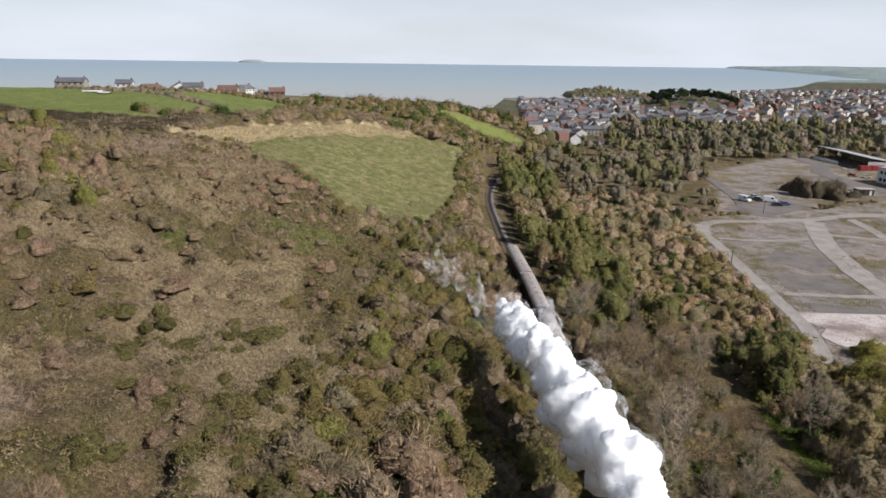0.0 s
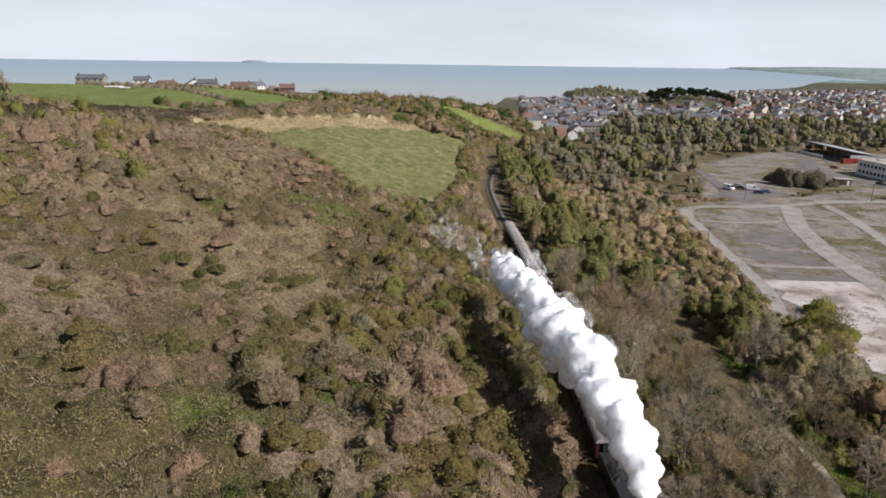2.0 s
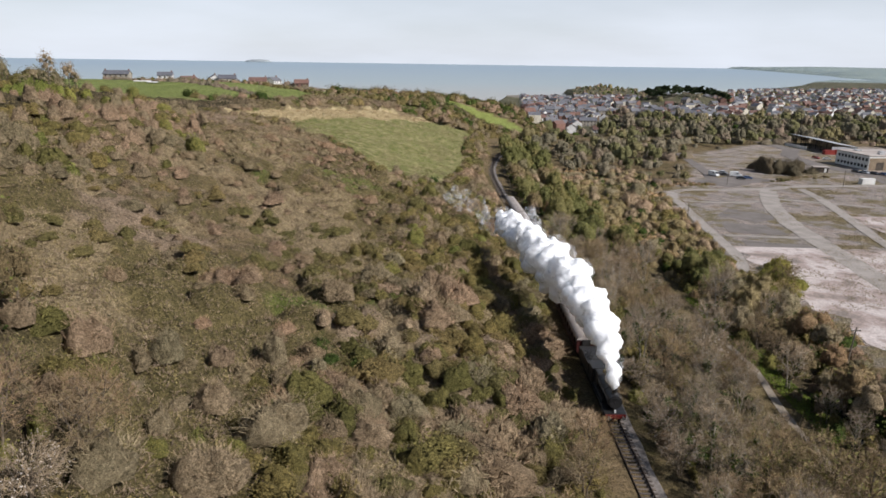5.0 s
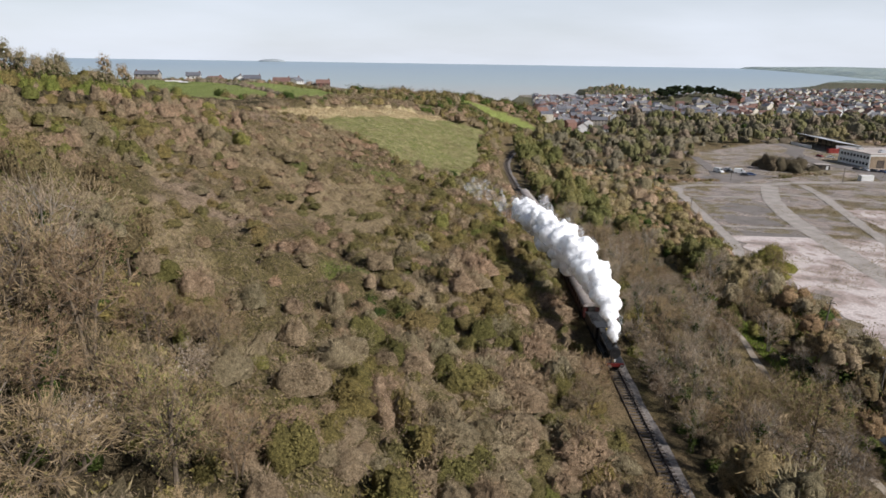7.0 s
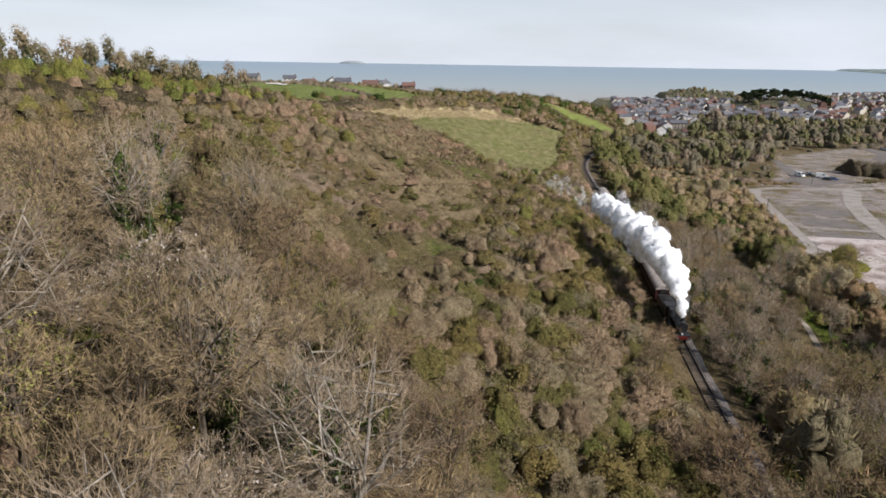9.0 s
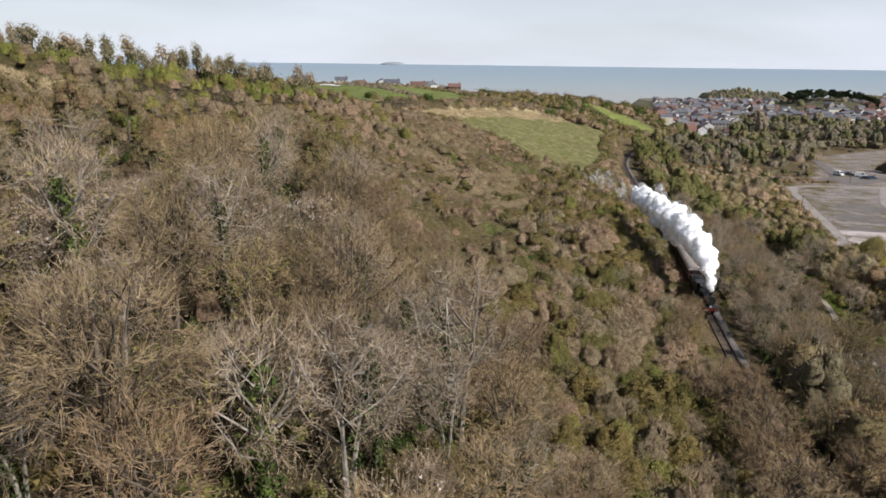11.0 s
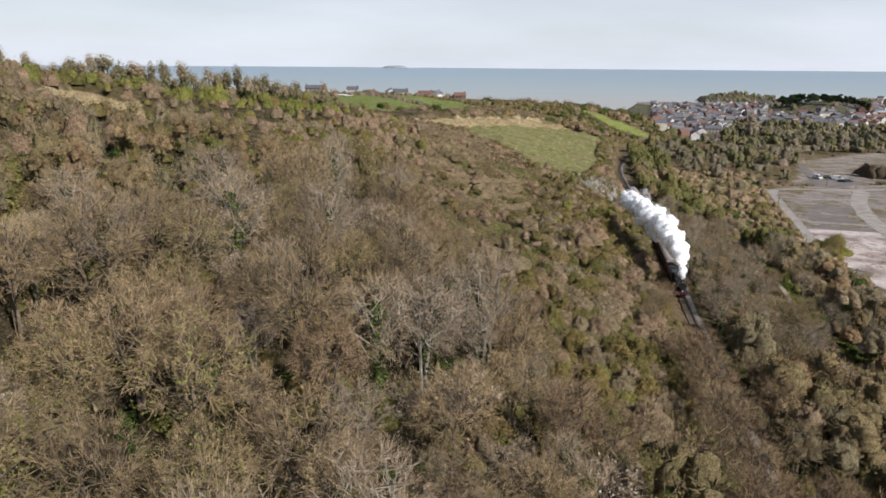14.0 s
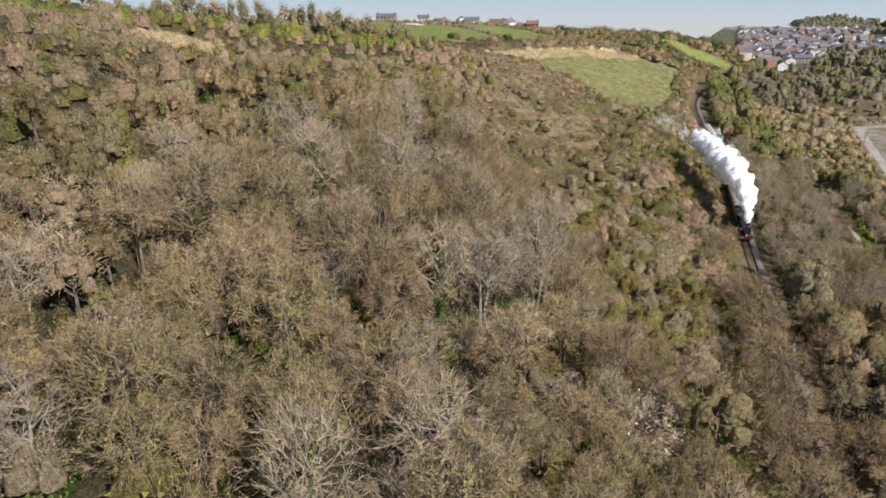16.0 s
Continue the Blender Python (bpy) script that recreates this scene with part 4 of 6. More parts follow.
def scrub(kind_seed, lo, hi):
    """Patches where one kind of growth rules."""
    def keep(x, y):
        n = patch(x, y, kind_seed)
        d = track_x(np.minimum(y, 262)) - x
        return open_ground(x, y) * ((n > lo) & (n < hi)) * (1 - 0.75 * wood(x, y)) * (d > 0)
    return keep


HILL = (-125, -75, 16, 345)


def fringe(x, y):
    """Thicker growth beside the line and at the foot of the slope."""
    d = track_x(np.minimum(y, 262)) - x
    n = 0.5 + 0.5 * wobble(x, y, 12, 141)
    low = (d > 4.0) * (1 - smooth(22, 40, d + 8 * wobble(x, y, 15, 142)))
    return open_ground(x, y) * np.clip(low * (0.35 + n), 0, 1) * (1 - 0.6 * wood_share(x, y)) * bare_patch(x, y)


def under(x, y):
    return wood(x, y)


cover("dry_scrub", 420000, HILL, scrub(101, -0.05, 2), "stem", dead_stems, "dead brown stems over the hillside", "scrub", (0.3, 0.8), (0.05, 0.1), 1)
cover("bracken", 420000, HILL, scrub(101, -2, 0.1), "stem", bracken, "russet dead bracken over the hill", "bracken", (0.25, 0.6), (0.06, 0.12), 2)
cover("bramble", 800000, HILL, scrub(111, -0.05, 2), "leaf", bramble, "low olive bramble leaves over the hillside", "bramble", (0.11, 0.24), None, 3)
cover("dry_grass", 420000, HILL, scrub(121, 0.10, 2), "stem", dry_grass, "pale dry grass between the scrub", "grass", (0.3, 0.8), (0.05, 0.1), 4)
cover("fresh_grass", 110000, HILL, scrub(131, 0.52, 2), "stem", fresh_grass, "fresh green grass and nettles on the hill", "grass", (0.2, 0.5), (0.06, 0.12), 5)
def clumped(x, y):
    return scrub(171, -0.45, 2)(x, y) * bare_patch(x, y) * (1 - 0.8 * smooth(0.45, 0.7, patch(x, y, 111))) * (0.12 + 0.88 * (wobble(x, y, 6, 172) + 0.5 * wobble(x, y, 17, 173) > 0.05))


big = thin_out(spread_spots(rng, -90, 0, 8, 240, 7000, 0.45, 1.15, clumped), 1.9)
sort = patch(big[:, 0], big[:, 1], 174) + rng.normal(0, 0.15, len(big)) + 0.4 * smooth(20, 40, -big[:, 0]) * smooth(40, 70, big[:, 1])
scatter("shrubs", big[sort > 0.34], 420, "twig", bracken, "russet rounded shrubs scattered on the hill", "shrub", 1.6, 1.5, 30)
scatter("shrubs", big[(sort > 0.0) & (sort <= 0.34)], 420, "twig", dead_stems, "grey-brown rounded shrubs scattered on the hill", "shrub", 1.8, 1.8, 31)
scatter("shrubs", big[sort <= 0.0], 400, "mixed", bramble, "dark olive rounded shrubs scattered on the hill", "shrub", 1.6, 1.4, 32)
fr = thin_out(spread_spots(rng, -30, -75, 16, 330, 7000, 0.6, 1.45, fringe), 2.1)
kind = rng.choice(10, len(fr), p=[0.045] * 5 + [0.045, 0.045, 0.28, 0.085, 0.32])
scatter("thicket", fr[kind < 5], 360, "twig", dead_stems, "tall brown leafless thicket beside the railway", "thicket", 2.1, 2.3, 6)
scatter("thicket", fr[(kind > 4) & (kind < 7)], 360, "twig", twig_grey, "grey blackthorn thicket beside the railway", "thicket", 2.0, 2.2, 7)
scatter("thicket", fr[kind == 7], 320, "mixed", bud_olive, "olive budding bushes beside the railway", "thicket", 1.6, 2.2, 8)
scatter("thicket", fr[kind == 8], 320, "mixed", bud_green, "fresh green bushes beside the railway", "thicket", 1.5, 1.9, 9)
scatter("thicket", fr[kind == 9], 380, "mixed", bramble, "olive bramble mounds on the slope beside the railway", "thicket", 2.1, 1.7, 10)


def hummock(x, y):
    """Overgrown mounds between the wood and the line."""
    d = track_x(np.minimum(y, 262)) - x
    ok = (d > 6) * (1 - smooth(-3, 3, np.interp(y, WOOD_Y, WOOD_X) - x)) * (1 - smooth(0, 22, y)) * open_ground(x, y)
    return ok * (0.35 + 0.65 * (wobble(x, y, 8, 211) > -0.2)) * bare_patch(x, y)


hm = thin_out(spread_spots(rng, -45, -78, 14, 22, 2600, 0.55, 1.25, hummock), 2.7)
kind = rng.randint(0, 6, len(hm))
scatter("hummocks", hm[kind < 2], 900, "twig", thatch, "tan dead climber stems thatched over rounded bushes", "thicket", 2.0, 2.6, 66)
scatter("hummocks", hm[kind == 2], 850, "twig", dead_stems, "grey-brown rounded bushes on the slope", "thicket", 2.0, 2.8, 67)
scatter("hummocks", hm[(kind == 3) | (kind == 4)], 700, "mixed", bud_olive, "olive budding rounded bushes on the slope", "thicket", 2.0, 2.5, 68)
scatter("hummocks", hm[kind == 5], 620, "mixed", bud_green, "yellow-green rounded bushes on the slope", "thicket", 1.8, 2.2, 69)
scatter("thatched_bushes", np.array([(-29.5, 16, 1.05), (-20.9, 22.5, 1.0), (-11.8, 28, 0.9), (-17.4, -11.5, 1.2), (-13.5, -12.5, 1.1), (-17.5, -21, 1.25), (-9, 30, 1.0), (-14.5, -7, 0.9)]), 1500, "twig", thatch, "tan thatched bushes with dark hollows beneath", "bush", 1.9, 3.0, 70)
scatter("round_willow_bush", np.array([(-8.6, 100, 1.15), (10.4, 66, 1.2), (9.6, 63, 0.9)]), 900, "mixed", bud_yellow, "yellow-green rounded willow bushes on the slope", "bush", 2.2, 2.6, 71)
scatter("evergreen_bush", np.array([(-16.7, 25.5, 1.0), (-15.2, 24.2, 0.7), (-12.5, 25, 0.7), (-20, -28, 1.2)]), 700, "leaf", ivy, "dark green evergreen bushes on the slope", "bush", 1.5, 1.9, 72)
scatter("grey_bush", np.array([(-31, 39, 1.3), (-28.5, 40, 1.2), (-33.5, 38.5, 1.0), (-14.5, 20.5, 1.2), (-12.6, 18.6, 1.0), (9.6, 117, 1.7), (6.6, 114, 1.5), (3.4, 119, 1.5), (8, 110, 1.4)]), 700, "twig", dead_stems, "grey-brown leafless bushes on the slope", "bush", 2.0, 1.9, 73)
ud = thin_out(np.concatenate([spread_spots(rng, -85, -120, 44, 15, 2600, 0.6, 1.3, under), spread_spots(rng, 22, 0, 64, 310, 4500, 0.6, 1.3, under)]), 2.0)
kind = rng.randint(0, 6, len(ud))
scatter("undergrowth", ud[kind < 2], 70, "leaf", ivy, "dark ivy and ferns under the trees", "undergrowth", 1.3, 1.3, 11)
scatter("undergrowth", ud[kind == 2], 80, "twig", dead_stems, "brown saplings under the trees", "undergrowth", 1.5, 2.6, 12)
scatter("undergrowth", ud[kind == 3], 110, "mixed", bud_green, "fresh green elder and moss under the trees", "undergrowth", 1.6, 2.2, 18)
scatter("undergrowth", ud[kind > 3], 80, "mixed", bud_olive, "olive hazel under the trees", "undergrowth", 1.5, 2.4, 13)
# hedges, yellow-green growth on the hill top, woods towards the town
def along(path, step, jitter, lo, hi):
    pts = np.array(path, float)
    seg = np.r_[0, np.cumsum(np.hypot(*np.diff(pts, axis=0).T))]
    q = np.arange(0, seg[-1], step)
    xy = np.stack([np.interp(q, seg, pts[:, 0]), np.interp(q, seg, pts[:, 1])], -1) + rng.uniform(-jitter, jitter, (len(q), 2))
    return np.c_[xy, rng.uniform(lo, hi, len(q))]


hedge = np.concatenate([
    along([(-120, 262), (-92, 262), (-76, 258), (-45, 305), (-18, 328), (14, 318)], 1.3, 2.2, 0.8, 1.5),
    along([(-75, 300), (-62, 330), (-58, 350), (-40, 372)], 1.4, 1.5, 0.7, 1.3),
    along([(-185, 352), (-140, 348), (-95, 340), (-72, 322)], 1.4, 1.6, 0.7, 1.2),
    along([(-14, 345), (4, 352), (22, 348), (38, 345)], 0.7, 6.0, 0.9, 1.7),
    along([(-14, 384), (8, 376), (30, 366), (46, 364)], 0.6, 4.0, 0.9, 1.8),
    along([(-70, 378), (-35, 396), (-12, 428), (12, 440)], 0.55, 7.0, 1.2, 2.4),
    along([(12, 440), (36, 436), (52, 428)], 0.5, 6.0, 1.2, 2.4),
    along([(50, 380), (60, 392), (58, 410)], 0.6, 4.0, 1.0, 1.9),
    along([(-40, 372), (-20, 390), (-8, 420)], 0.9, 4.5, 0.9, 1.8),
    along([(14, 432), (40, 420), (56, 405), (62, 380)], 0.6, 5.0, 0.9, 1.8),
    along([(-50, 352), (-20, 356), (-14, 400)], 0.8, 6.0, 0.9, 1.7),
    along([(-4, 166), (-24, 158), (-44, 188)], 1.4, 1.8, 0.5, 1.0),
    along([(6, 250), (8, 285), (14, 312)], 1.2, 2.0, 0.5, 1.1),
])
kind = rng.randint(0, 5, len(hedge))
scatter("hedge", hedge[kind < 2], 110, "mixed", bramble, "dark field hedge of bramble and thorn", "hedge", 2.0, 2.6, 14)
scatter("hedge", hedge[(kind > 1) & (kind < 4)], 110, "twig", dead_stems, "brown leafless hedge at the field edge", "hedge", 2.0, 2.6, 15)
scatter("hedge", hedge[kind == 4], 110, "leaf", ivy, "dark evergreen hedge at the field edge", "hedge", 1.8, 2.4, 16)


def hilltop(x, y):
    d = track_x(np.minimum(y, 262)) - x
    return ((d > 84 + 14 * wobble(x, y, 20, 151)) & (d < 165) & (y < 172)).astype(float) * (1 - 0.7 * wood_share(x, y)) * open_ground(x, y)


ht = thin_out(spread_spots(rng, -150, -110, -60, 172, 4200, 0.7, 1.4, hilltop), 2.1)
kind = rng.randint(0, 8, len(ht))
scatter("hilltop_thicket", ht[(kind == 2) | (kind == 1)], 110, "mixed", bud_olive, "olive budding bushes on the hill top", "thicket", 1.7, 2.6, 22)
scatter("hilltop_thicket", ht[kind == 0], 110, "mixed", bud_green, "yellow-green budding bushes on the hill top", "thicket", 1.7, 3.0, 17)
crest = along([(-152, -95), (-150, -40), (-144, 10), (-132, 60), (-116, 108), (-104, 137)], 1.3, 4.0, 0.65, 1.1)
crest[:, 2] *= np.where(crest[:, 1] < 40, 0.72, 1.0)
tree_stuff("woodland", crest, 91, [twig_grey, bud_olive, ivy], 330, 60, 90, "line of bare trees along the hill crest", 8.5, 2.4, 0.4)
larch = along([(-146, -95), (-143, -40), (-136, 8), (-124, 56), (-108, 102), (-97, 126)], 0.6, 4.5, 0.6, 1.2)
scatter("young_larches", larch[::2], 420, "mixed", larch_green, "fresh yellow-green young larches below the hill crest", "trees", 2.0, 3.6, 92)
scatter("young_larches", larch[1::4], 260, "mixed", bud_olive, "olive budding young trees below the hill crest", "trees", 2.0, 3.4, 93)
scatter("hilltop_thicket", ht[kind > 2], 140, "twig", dead_stems, "brown leafless bushes on the hill top", "thicket", 1.6, 2.6, 19)


def townwood(x, y):
    n = wobble(x, y, 45, 161)
    k = (x > 42) & (y > 225 + 0.75 * np.maximum(0, 90 - x)) & (n > -0.55) & (y < 400)
    k &= ~((x > 105) & (y < 300)) & ~((x > 130) & (y < 355 + 20 * n) & (x < 300)) & ~((y > 365) & (x < 85))
    k |= (y > 395) & (y < 600 + 40 * n) & (x > 0.25 * y + 10 * n) & (n > -0.5)
    return k * open_ground(x, y)


def right_scrub(x, y):
    inside = (x > 41) & (x < 84) & (y > 66) & (x > 50.5 - 0.0 * y) | (x > 41) & (x < 84) & (y > 110)
    return inside * open_ground(x, y) * (0.55 + 0.45 * (wobble(x, y, 14, 181) > -0.2))


rs = thin_out(spread_spots(rng, 41, 66, 84, 262, 3000, 0.7, 1.4, right_scrub), 2.3)
kind = rng.randint(0, 6, len(rs))
scatter("bank_scrub", rs[kind < 2], 110, "twig", twig_grey, "grey rounded willow scrub below the railway bank", "scrub", 1.9, 2.6, 61)
scatter("bank_scrub", rs[(kind > 1) & (kind < 4)], 110, "twig", twig_brown, "brown scrub below the railway bank", "scrub", 1.8, 2.4, 62)
scatter("bank_scrub", rs[kind == 4], 110, "mixed", bud_olive, "olive budding scrub below the railway bank", "scrub", 1.7, 2.2, 63)
scatter("bank_scrub", rs[kind == 5], 110, "leaf", ivy, "dark evergreen scrub below the railway bank", "scrub", 1.5, 1.8, 64)
tw = thin_out(spread_spots(rng, 42, 215, 430, 640, 9000, 0.5, 1.25, townwood), 6.6)
kind = rng.randint(0, 8, len(tw))
tree_stuff("woodland", tw[kind < 3], 71, [far_twig, bud_olive, ivy], 170, 30, 30, "bare brown trees between the line and the town", 8.0, 4.2)
tree_stuff("woodland", tw[(kind > 2) & (kind < 5)], 81, [far_olive, bud_olive, ivy], 170, 40, 30, "olive-brown trees between the line and the town", 7.5, 4.0)
scatter("town_thicket", tw[kind > 4] * [1, 1, 1.3], 110, "twig", far_twig, "brown rounded bushes towards the town", "thicket", 3.2, 3.6, 20)
scatter("town_thicket", tw[(kind > 5)] * [1, 1, 1.1] + [3, 2, 0], 110, "mixed", far_olive, "olive rounded bushes towards the town", "thicket", 3.0, 3.2, 21)

# growth on the rough field and the pale strip above it
def within(poly):
    return lambda x, y: in_poly(x + 2.0 * wobble(x, y, 5, 11), y + 2.0 * wobble(x, y, 5, 12), poly) * 1.0


cover("field_rushes", 30000, (-80, 155, 14, 315), within(FIELD), "stem", fresh_grass, "rough green pasture grass", "grass", (0.2, 0.5), (0.1, 0.2), 51)
cover("field_rushes", 60000, (-80, 155, 14, 315), lambda x, y: within(FIELD)(x, y) * (wobble(x, y, 6, 52) > 0.1), "stem", dry_grass, "pale rushes in the rough pasture", "grass", (0.2, 0.5), (0.1, 0.2), 52)
cover("straw_strip", 60000, (-95, 195, -5, 325), within(STRAW), "stem", dry_grass, "tall pale dead grass above the pasture", "grass", (0.5, 1.2), (0.12, 0.25), 53)
cover("straw_strip", 14000, (-135, 0, -100, 32), within(CLEARING), "stem", dry_grass, "tall pale dead grass in a hilltop clearing", "grass", (0.4, 1.0), (0.1, 0.2), 54)

# ---- the railway ----
ribbon("trackbed", line_path, 4.4, 0.0, stone_mat, "grey stone ballast bed of the railway", "trackbed", z=RAIL - 0.22)
rust = varied("rusty_steel", [(0.3, (0.030, 0.022, 0.018)), (0.7, (0.075, 0.052, 0.040))], 2.0, 0.55, metal=0.6)
sleeper_mat = varied("sleeper_timber", [(0.3, (0.060, 0.048, 0.040)), (0.7, (0.150, 0.125, 0.105))], 1.2, 0.9, fine=12, tint=0.3)
railway = tagged(empty("railway_track", 0, 0, RAIL), "single railway track with dark rails on timber sleepers in ballast", "railway track")


def rail_mesh(side):
    bm = bmesh.new()
    ys = np.arange(-290, 340, 2.0)
    xs = track_x(ys)
    prof = [(-0.07, -0.12), (0.07, -0.12), (0.05, 0.02), (0.05, 0.06), (-0.05, 0.06), (-0.05, 0.02)]
    rings = []
    for i, y in enumerate(ys):
        t = np.array([xs[min(i + 1, len(xs) - 1)] - xs[max(i - 1, 0)], 2.0 * (min(i + 1, len(xs) - 1) - max(i - 1, 0))])
        t /= np.linalg.norm(t)
        nx, ny = t[1], -t[0]
        rings.append([bm.verts.new((xs[i] + nx * (side * 0.752 + a), y + ny * (side * 0.752 + a), b)) for a, b in prof])
    for r0, r1 in zip(rings, rings[1:]):
        for k in range(6):
            bm.faces.new((r0[k], r1[k], r1[(k + 1) % 6], r0[(k + 1) % 6]))
    return bm


part("rail", rail_mesh(-1), rust, railway)
part("rail", rail_mesh(1), rust, railway)
sl = bpy.data.meshes.new("sleeper")
sb = box_of(-1.3, -0.14, -0.24, 1.3, 0.14, -0.11, 0.02)
sb.to_mesh(sl)
sb.free()
sl.materials.append(sleeper_mat)
far_sleepers = []
for i, y in enumerate(np.arange(-285, 338, 0.72)):
    x = float(track_x(y))
    an = -math.degrees(math.atan2(float(track_x(y + 1)) - x, 1.0))
    if -70 < y < 145:
        part("sleeper", sl, None, railway, at=pose(x, y, 0, 0, 0, an + random.uniform(-1, 1)))
    else:
        far_sleepers.append((x, y, an))
fb = bmesh.new()
for x, y, an in far_sleepers:
    n0 = len(fb.verts)
    block(fb, -1.3, -0.14, -0.24, 1.3, 0.14, -0.11)
    fb.verts.ensure_lookup_table()
    bmesh.ops.transform(fb, matrix=pose(x, y, 0, 0, 0, an), verts=fb.verts[n0:])
part("distant_sleeper_row", fb, sleeper_mat, railway)["kind"] = "stuff"


# ---- the train ----
black_paint = varied("black_engine_paint", [(0.3, (0.010, 0.010, 0.011)), (0.7, (0.028, 0.027, 0.027))], 2.0, 0.38, fine=12, spec=0.5)
steel_mat = varied("worn_steel", [(0.3, (0.20, 0.19, 0.18)), (0.7, (0.36, 0.34, 0.32))], 3.0, 0.4, metal=0.8)
red_beam = plain("red_buffer_beam", (0.11, 0.014, 0.012), 0.5)
brass = plain("polished_brass", (0.55, 0.38, 0.12), 0.25, 0.9)
coal_mat = varied("coal", [(0.3, (0.008, 0.008, 0.009)), (0.7, (0.035, 0.034, 0.034))], 4.0, 0.5, bump=0.08)
maroon = varied("maroon_coach_paint", [(0.3, (0.042, 0.014, 0.013)), (0.7, (0.068, 0.022, 0.020))], 0.8, 0.35, fine=6, spec=0.5)
roof_mat = varied("weathered_coach_roof", [(0.3, (0.25, 0.215, 0.195)), (0.7, (0.40, 0.355, 0.325))], 0.7, 0.75, fine=5)
glass_dark = shader("window_glass")[0]
gb = glass_dark.node_tree.nodes["Principled BSDF"]
gb.inputs["Base Color"].default_value, gb.inputs["Roughness"].default_value = (0.02, 0.024, 0.028, 1), 0.08
bogie_mat = plain("grimy_underframe", (0.022, 0.020, 0.019), 0.8)


def on_line(name, y, label, category):
    """A thing on the rails whose forward side looks down the line (towards -y)."""
    x = float(track_x(y))
    an = -math.degrees(math.atan2(float(track_x(y + 2)) - float(track_x(y - 2)), 4.0))
    return tagged(empty(name, x, y, RAIL + 0.06, an), label, category)


def wheel_mesh(r, width=0.14, spokes=0):
    bm = bmesh.new()
    rod(bm, (-width / 2, 0, 0), (width / 2, 0, 0), r, 20)
    rod(bm, (-width / 2 - 0.03, 0, 0), (width / 2 + 0.03, 0, 0), r * 0.28, 10)
    return bm


FRONT = 28.0
eng = on_line("steam_locomotive", FRONT, "black steam locomotive with a red buffer beam under white steam", "locomotive")


def smokebox():
    bm = bmesh.new()
    rod(bm, (0, 0.95, 2.55), (0, 2.7, 2.55), 0.86, 24)
    rod(bm, (0, 0.84, 2.55), (0, 0.95, 2.55), 0.70, 24)
    rod(bm, (0, 0.78, 2.55), (0, 0.85, 2.55), 0.12, 10)
    return bm


part("smokebox", smokebox(), black_paint, eng)
bo = bmesh.new()
rod(bo, (0, 2.7, 2.55), (0, 6.6, 2.62), 0.80, 24, 0.92)
for yy in (3.4, 4.3, 5.2, 6.1):
    rod(bo, (0, yy, 2.57), (0, yy + 0.06, 2.57), 0.90, 24)
part("boiler", bo, black_paint, eng)
fbx = box_of(-0.95, 6.6, 1.35, 0.95, 8.5, 3.45, 0.25)
part("firebox", fbx, black_paint, eng)
ch = bmesh.new()
tube(ch, [(0, 1.8, 3.3), (0, 1.8, 3.5), (0, 1.8, 3.95), (0, 1.8, 4.1)], [0.42, 0.30, 0.31, 0.38], 18)
part("chimney", ch, black_paint, eng, "black chimney with a flared rim")
do = bmesh.new()
tube(do, [(0, 4.7, 3.3), (0, 4.7, 3.6), (0, 4.7, 3.8), (0, 4.7, 3.88)], [0.42, 0.40, 0.28, 0.08], 18)
part("dome", do, black_paint, eng)
sv = bmesh.new()
tube(sv, [(0, 7.3, 3.4), (0, 7.3, 3.75), (0, 7.3, 3.85)], [0.16, 0.14, 0.05], 12)
part("safety_valve", sv, brass, eng, "brass safety valve bonnet")
part("running_plate", box_of(-1.28, 0.35, 1.28, 1.28, 8.6, 1.36, 0.02), black_paint, eng)
part("frame", box_of(-0.55, 0.4, 0.5, 0.55, 10.4, 1.28, 0.03), bogie_mat, eng)
part("buffer_beam", box_of(-1.25, 0.22, 0.78, 1.25, 0.36, 1.30, 0.02), red_beam, eng, "red buffer beam")
for sx in (-0.87, 0.87):
    bb = bmesh.new()
    rod(bb, (sx, -0.2, 1.05), (sx, 0.24, 1.05), 0.11, 12)
    rod(bb, (sx, -0.26, 1.05), (sx, -0.2, 1.05), 0.23, 18)
    part("buffer", bb, steel_mat, eng, "steel buffer")
    cy = bmesh.new()
    rod(cy, (sx * 1.2, 1.1, 0.98), (sx * 1.2, 2.2, 0.98), 0.34, 16)
    part("cylinder", cy, black_paint, eng)
    part("coupling_rod", box_of(sx * 1.16 - 0.03, 4.0, 0.75, sx * 1.16 + 0.03, 8.0, 0.88, 0.01), steel_mat, eng, "bright steel coupling rod")
    part("splasher", box_of(sx * 1.0 - 0.16, 3.2, 1.36, sx * 1.0 + 0.16, 8.3, 1.75, 0.08), black_paint, eng)
    for yy, r in ((1.3, 0.45), (2.6, 0.45), (4.1, 0.86), (5.95, 0.86), (7.8, 0.86)):
        part("wheel", wheel_mesh(r), bogie_mat, eng, at=pose(sx * 0.88, yy, r))
cab = bmesh.new()
block(cab, -1.3, 8.5, 1.36, -1.24, 10.4, 3.3)
block(cab, 1.24, 8.5, 1.36, 1.3, 10.4, 3.3)
block(cab, -1.24, 8.5, 1.36, 1.24, 8.58, 3.4)
part("cab", cab, black_paint, eng)
part("cab_roof", box_of(-1.34, 8.3, 3.38, 1.34, 10.8, 3.52, 0.06), black_paint, eng)
for sx in (-0.85, 0.85):
    part("cab_window", box_of(sx - 0.28, 8.46, 2.75, sx + 0.28, 8.49, 3.2), glass_dark, eng)
lamp_iron = bmesh.new()
block(lamp_iron, -0.1, 0.6, 1.36, 0.1, 0.8, 1.68, 0.02)
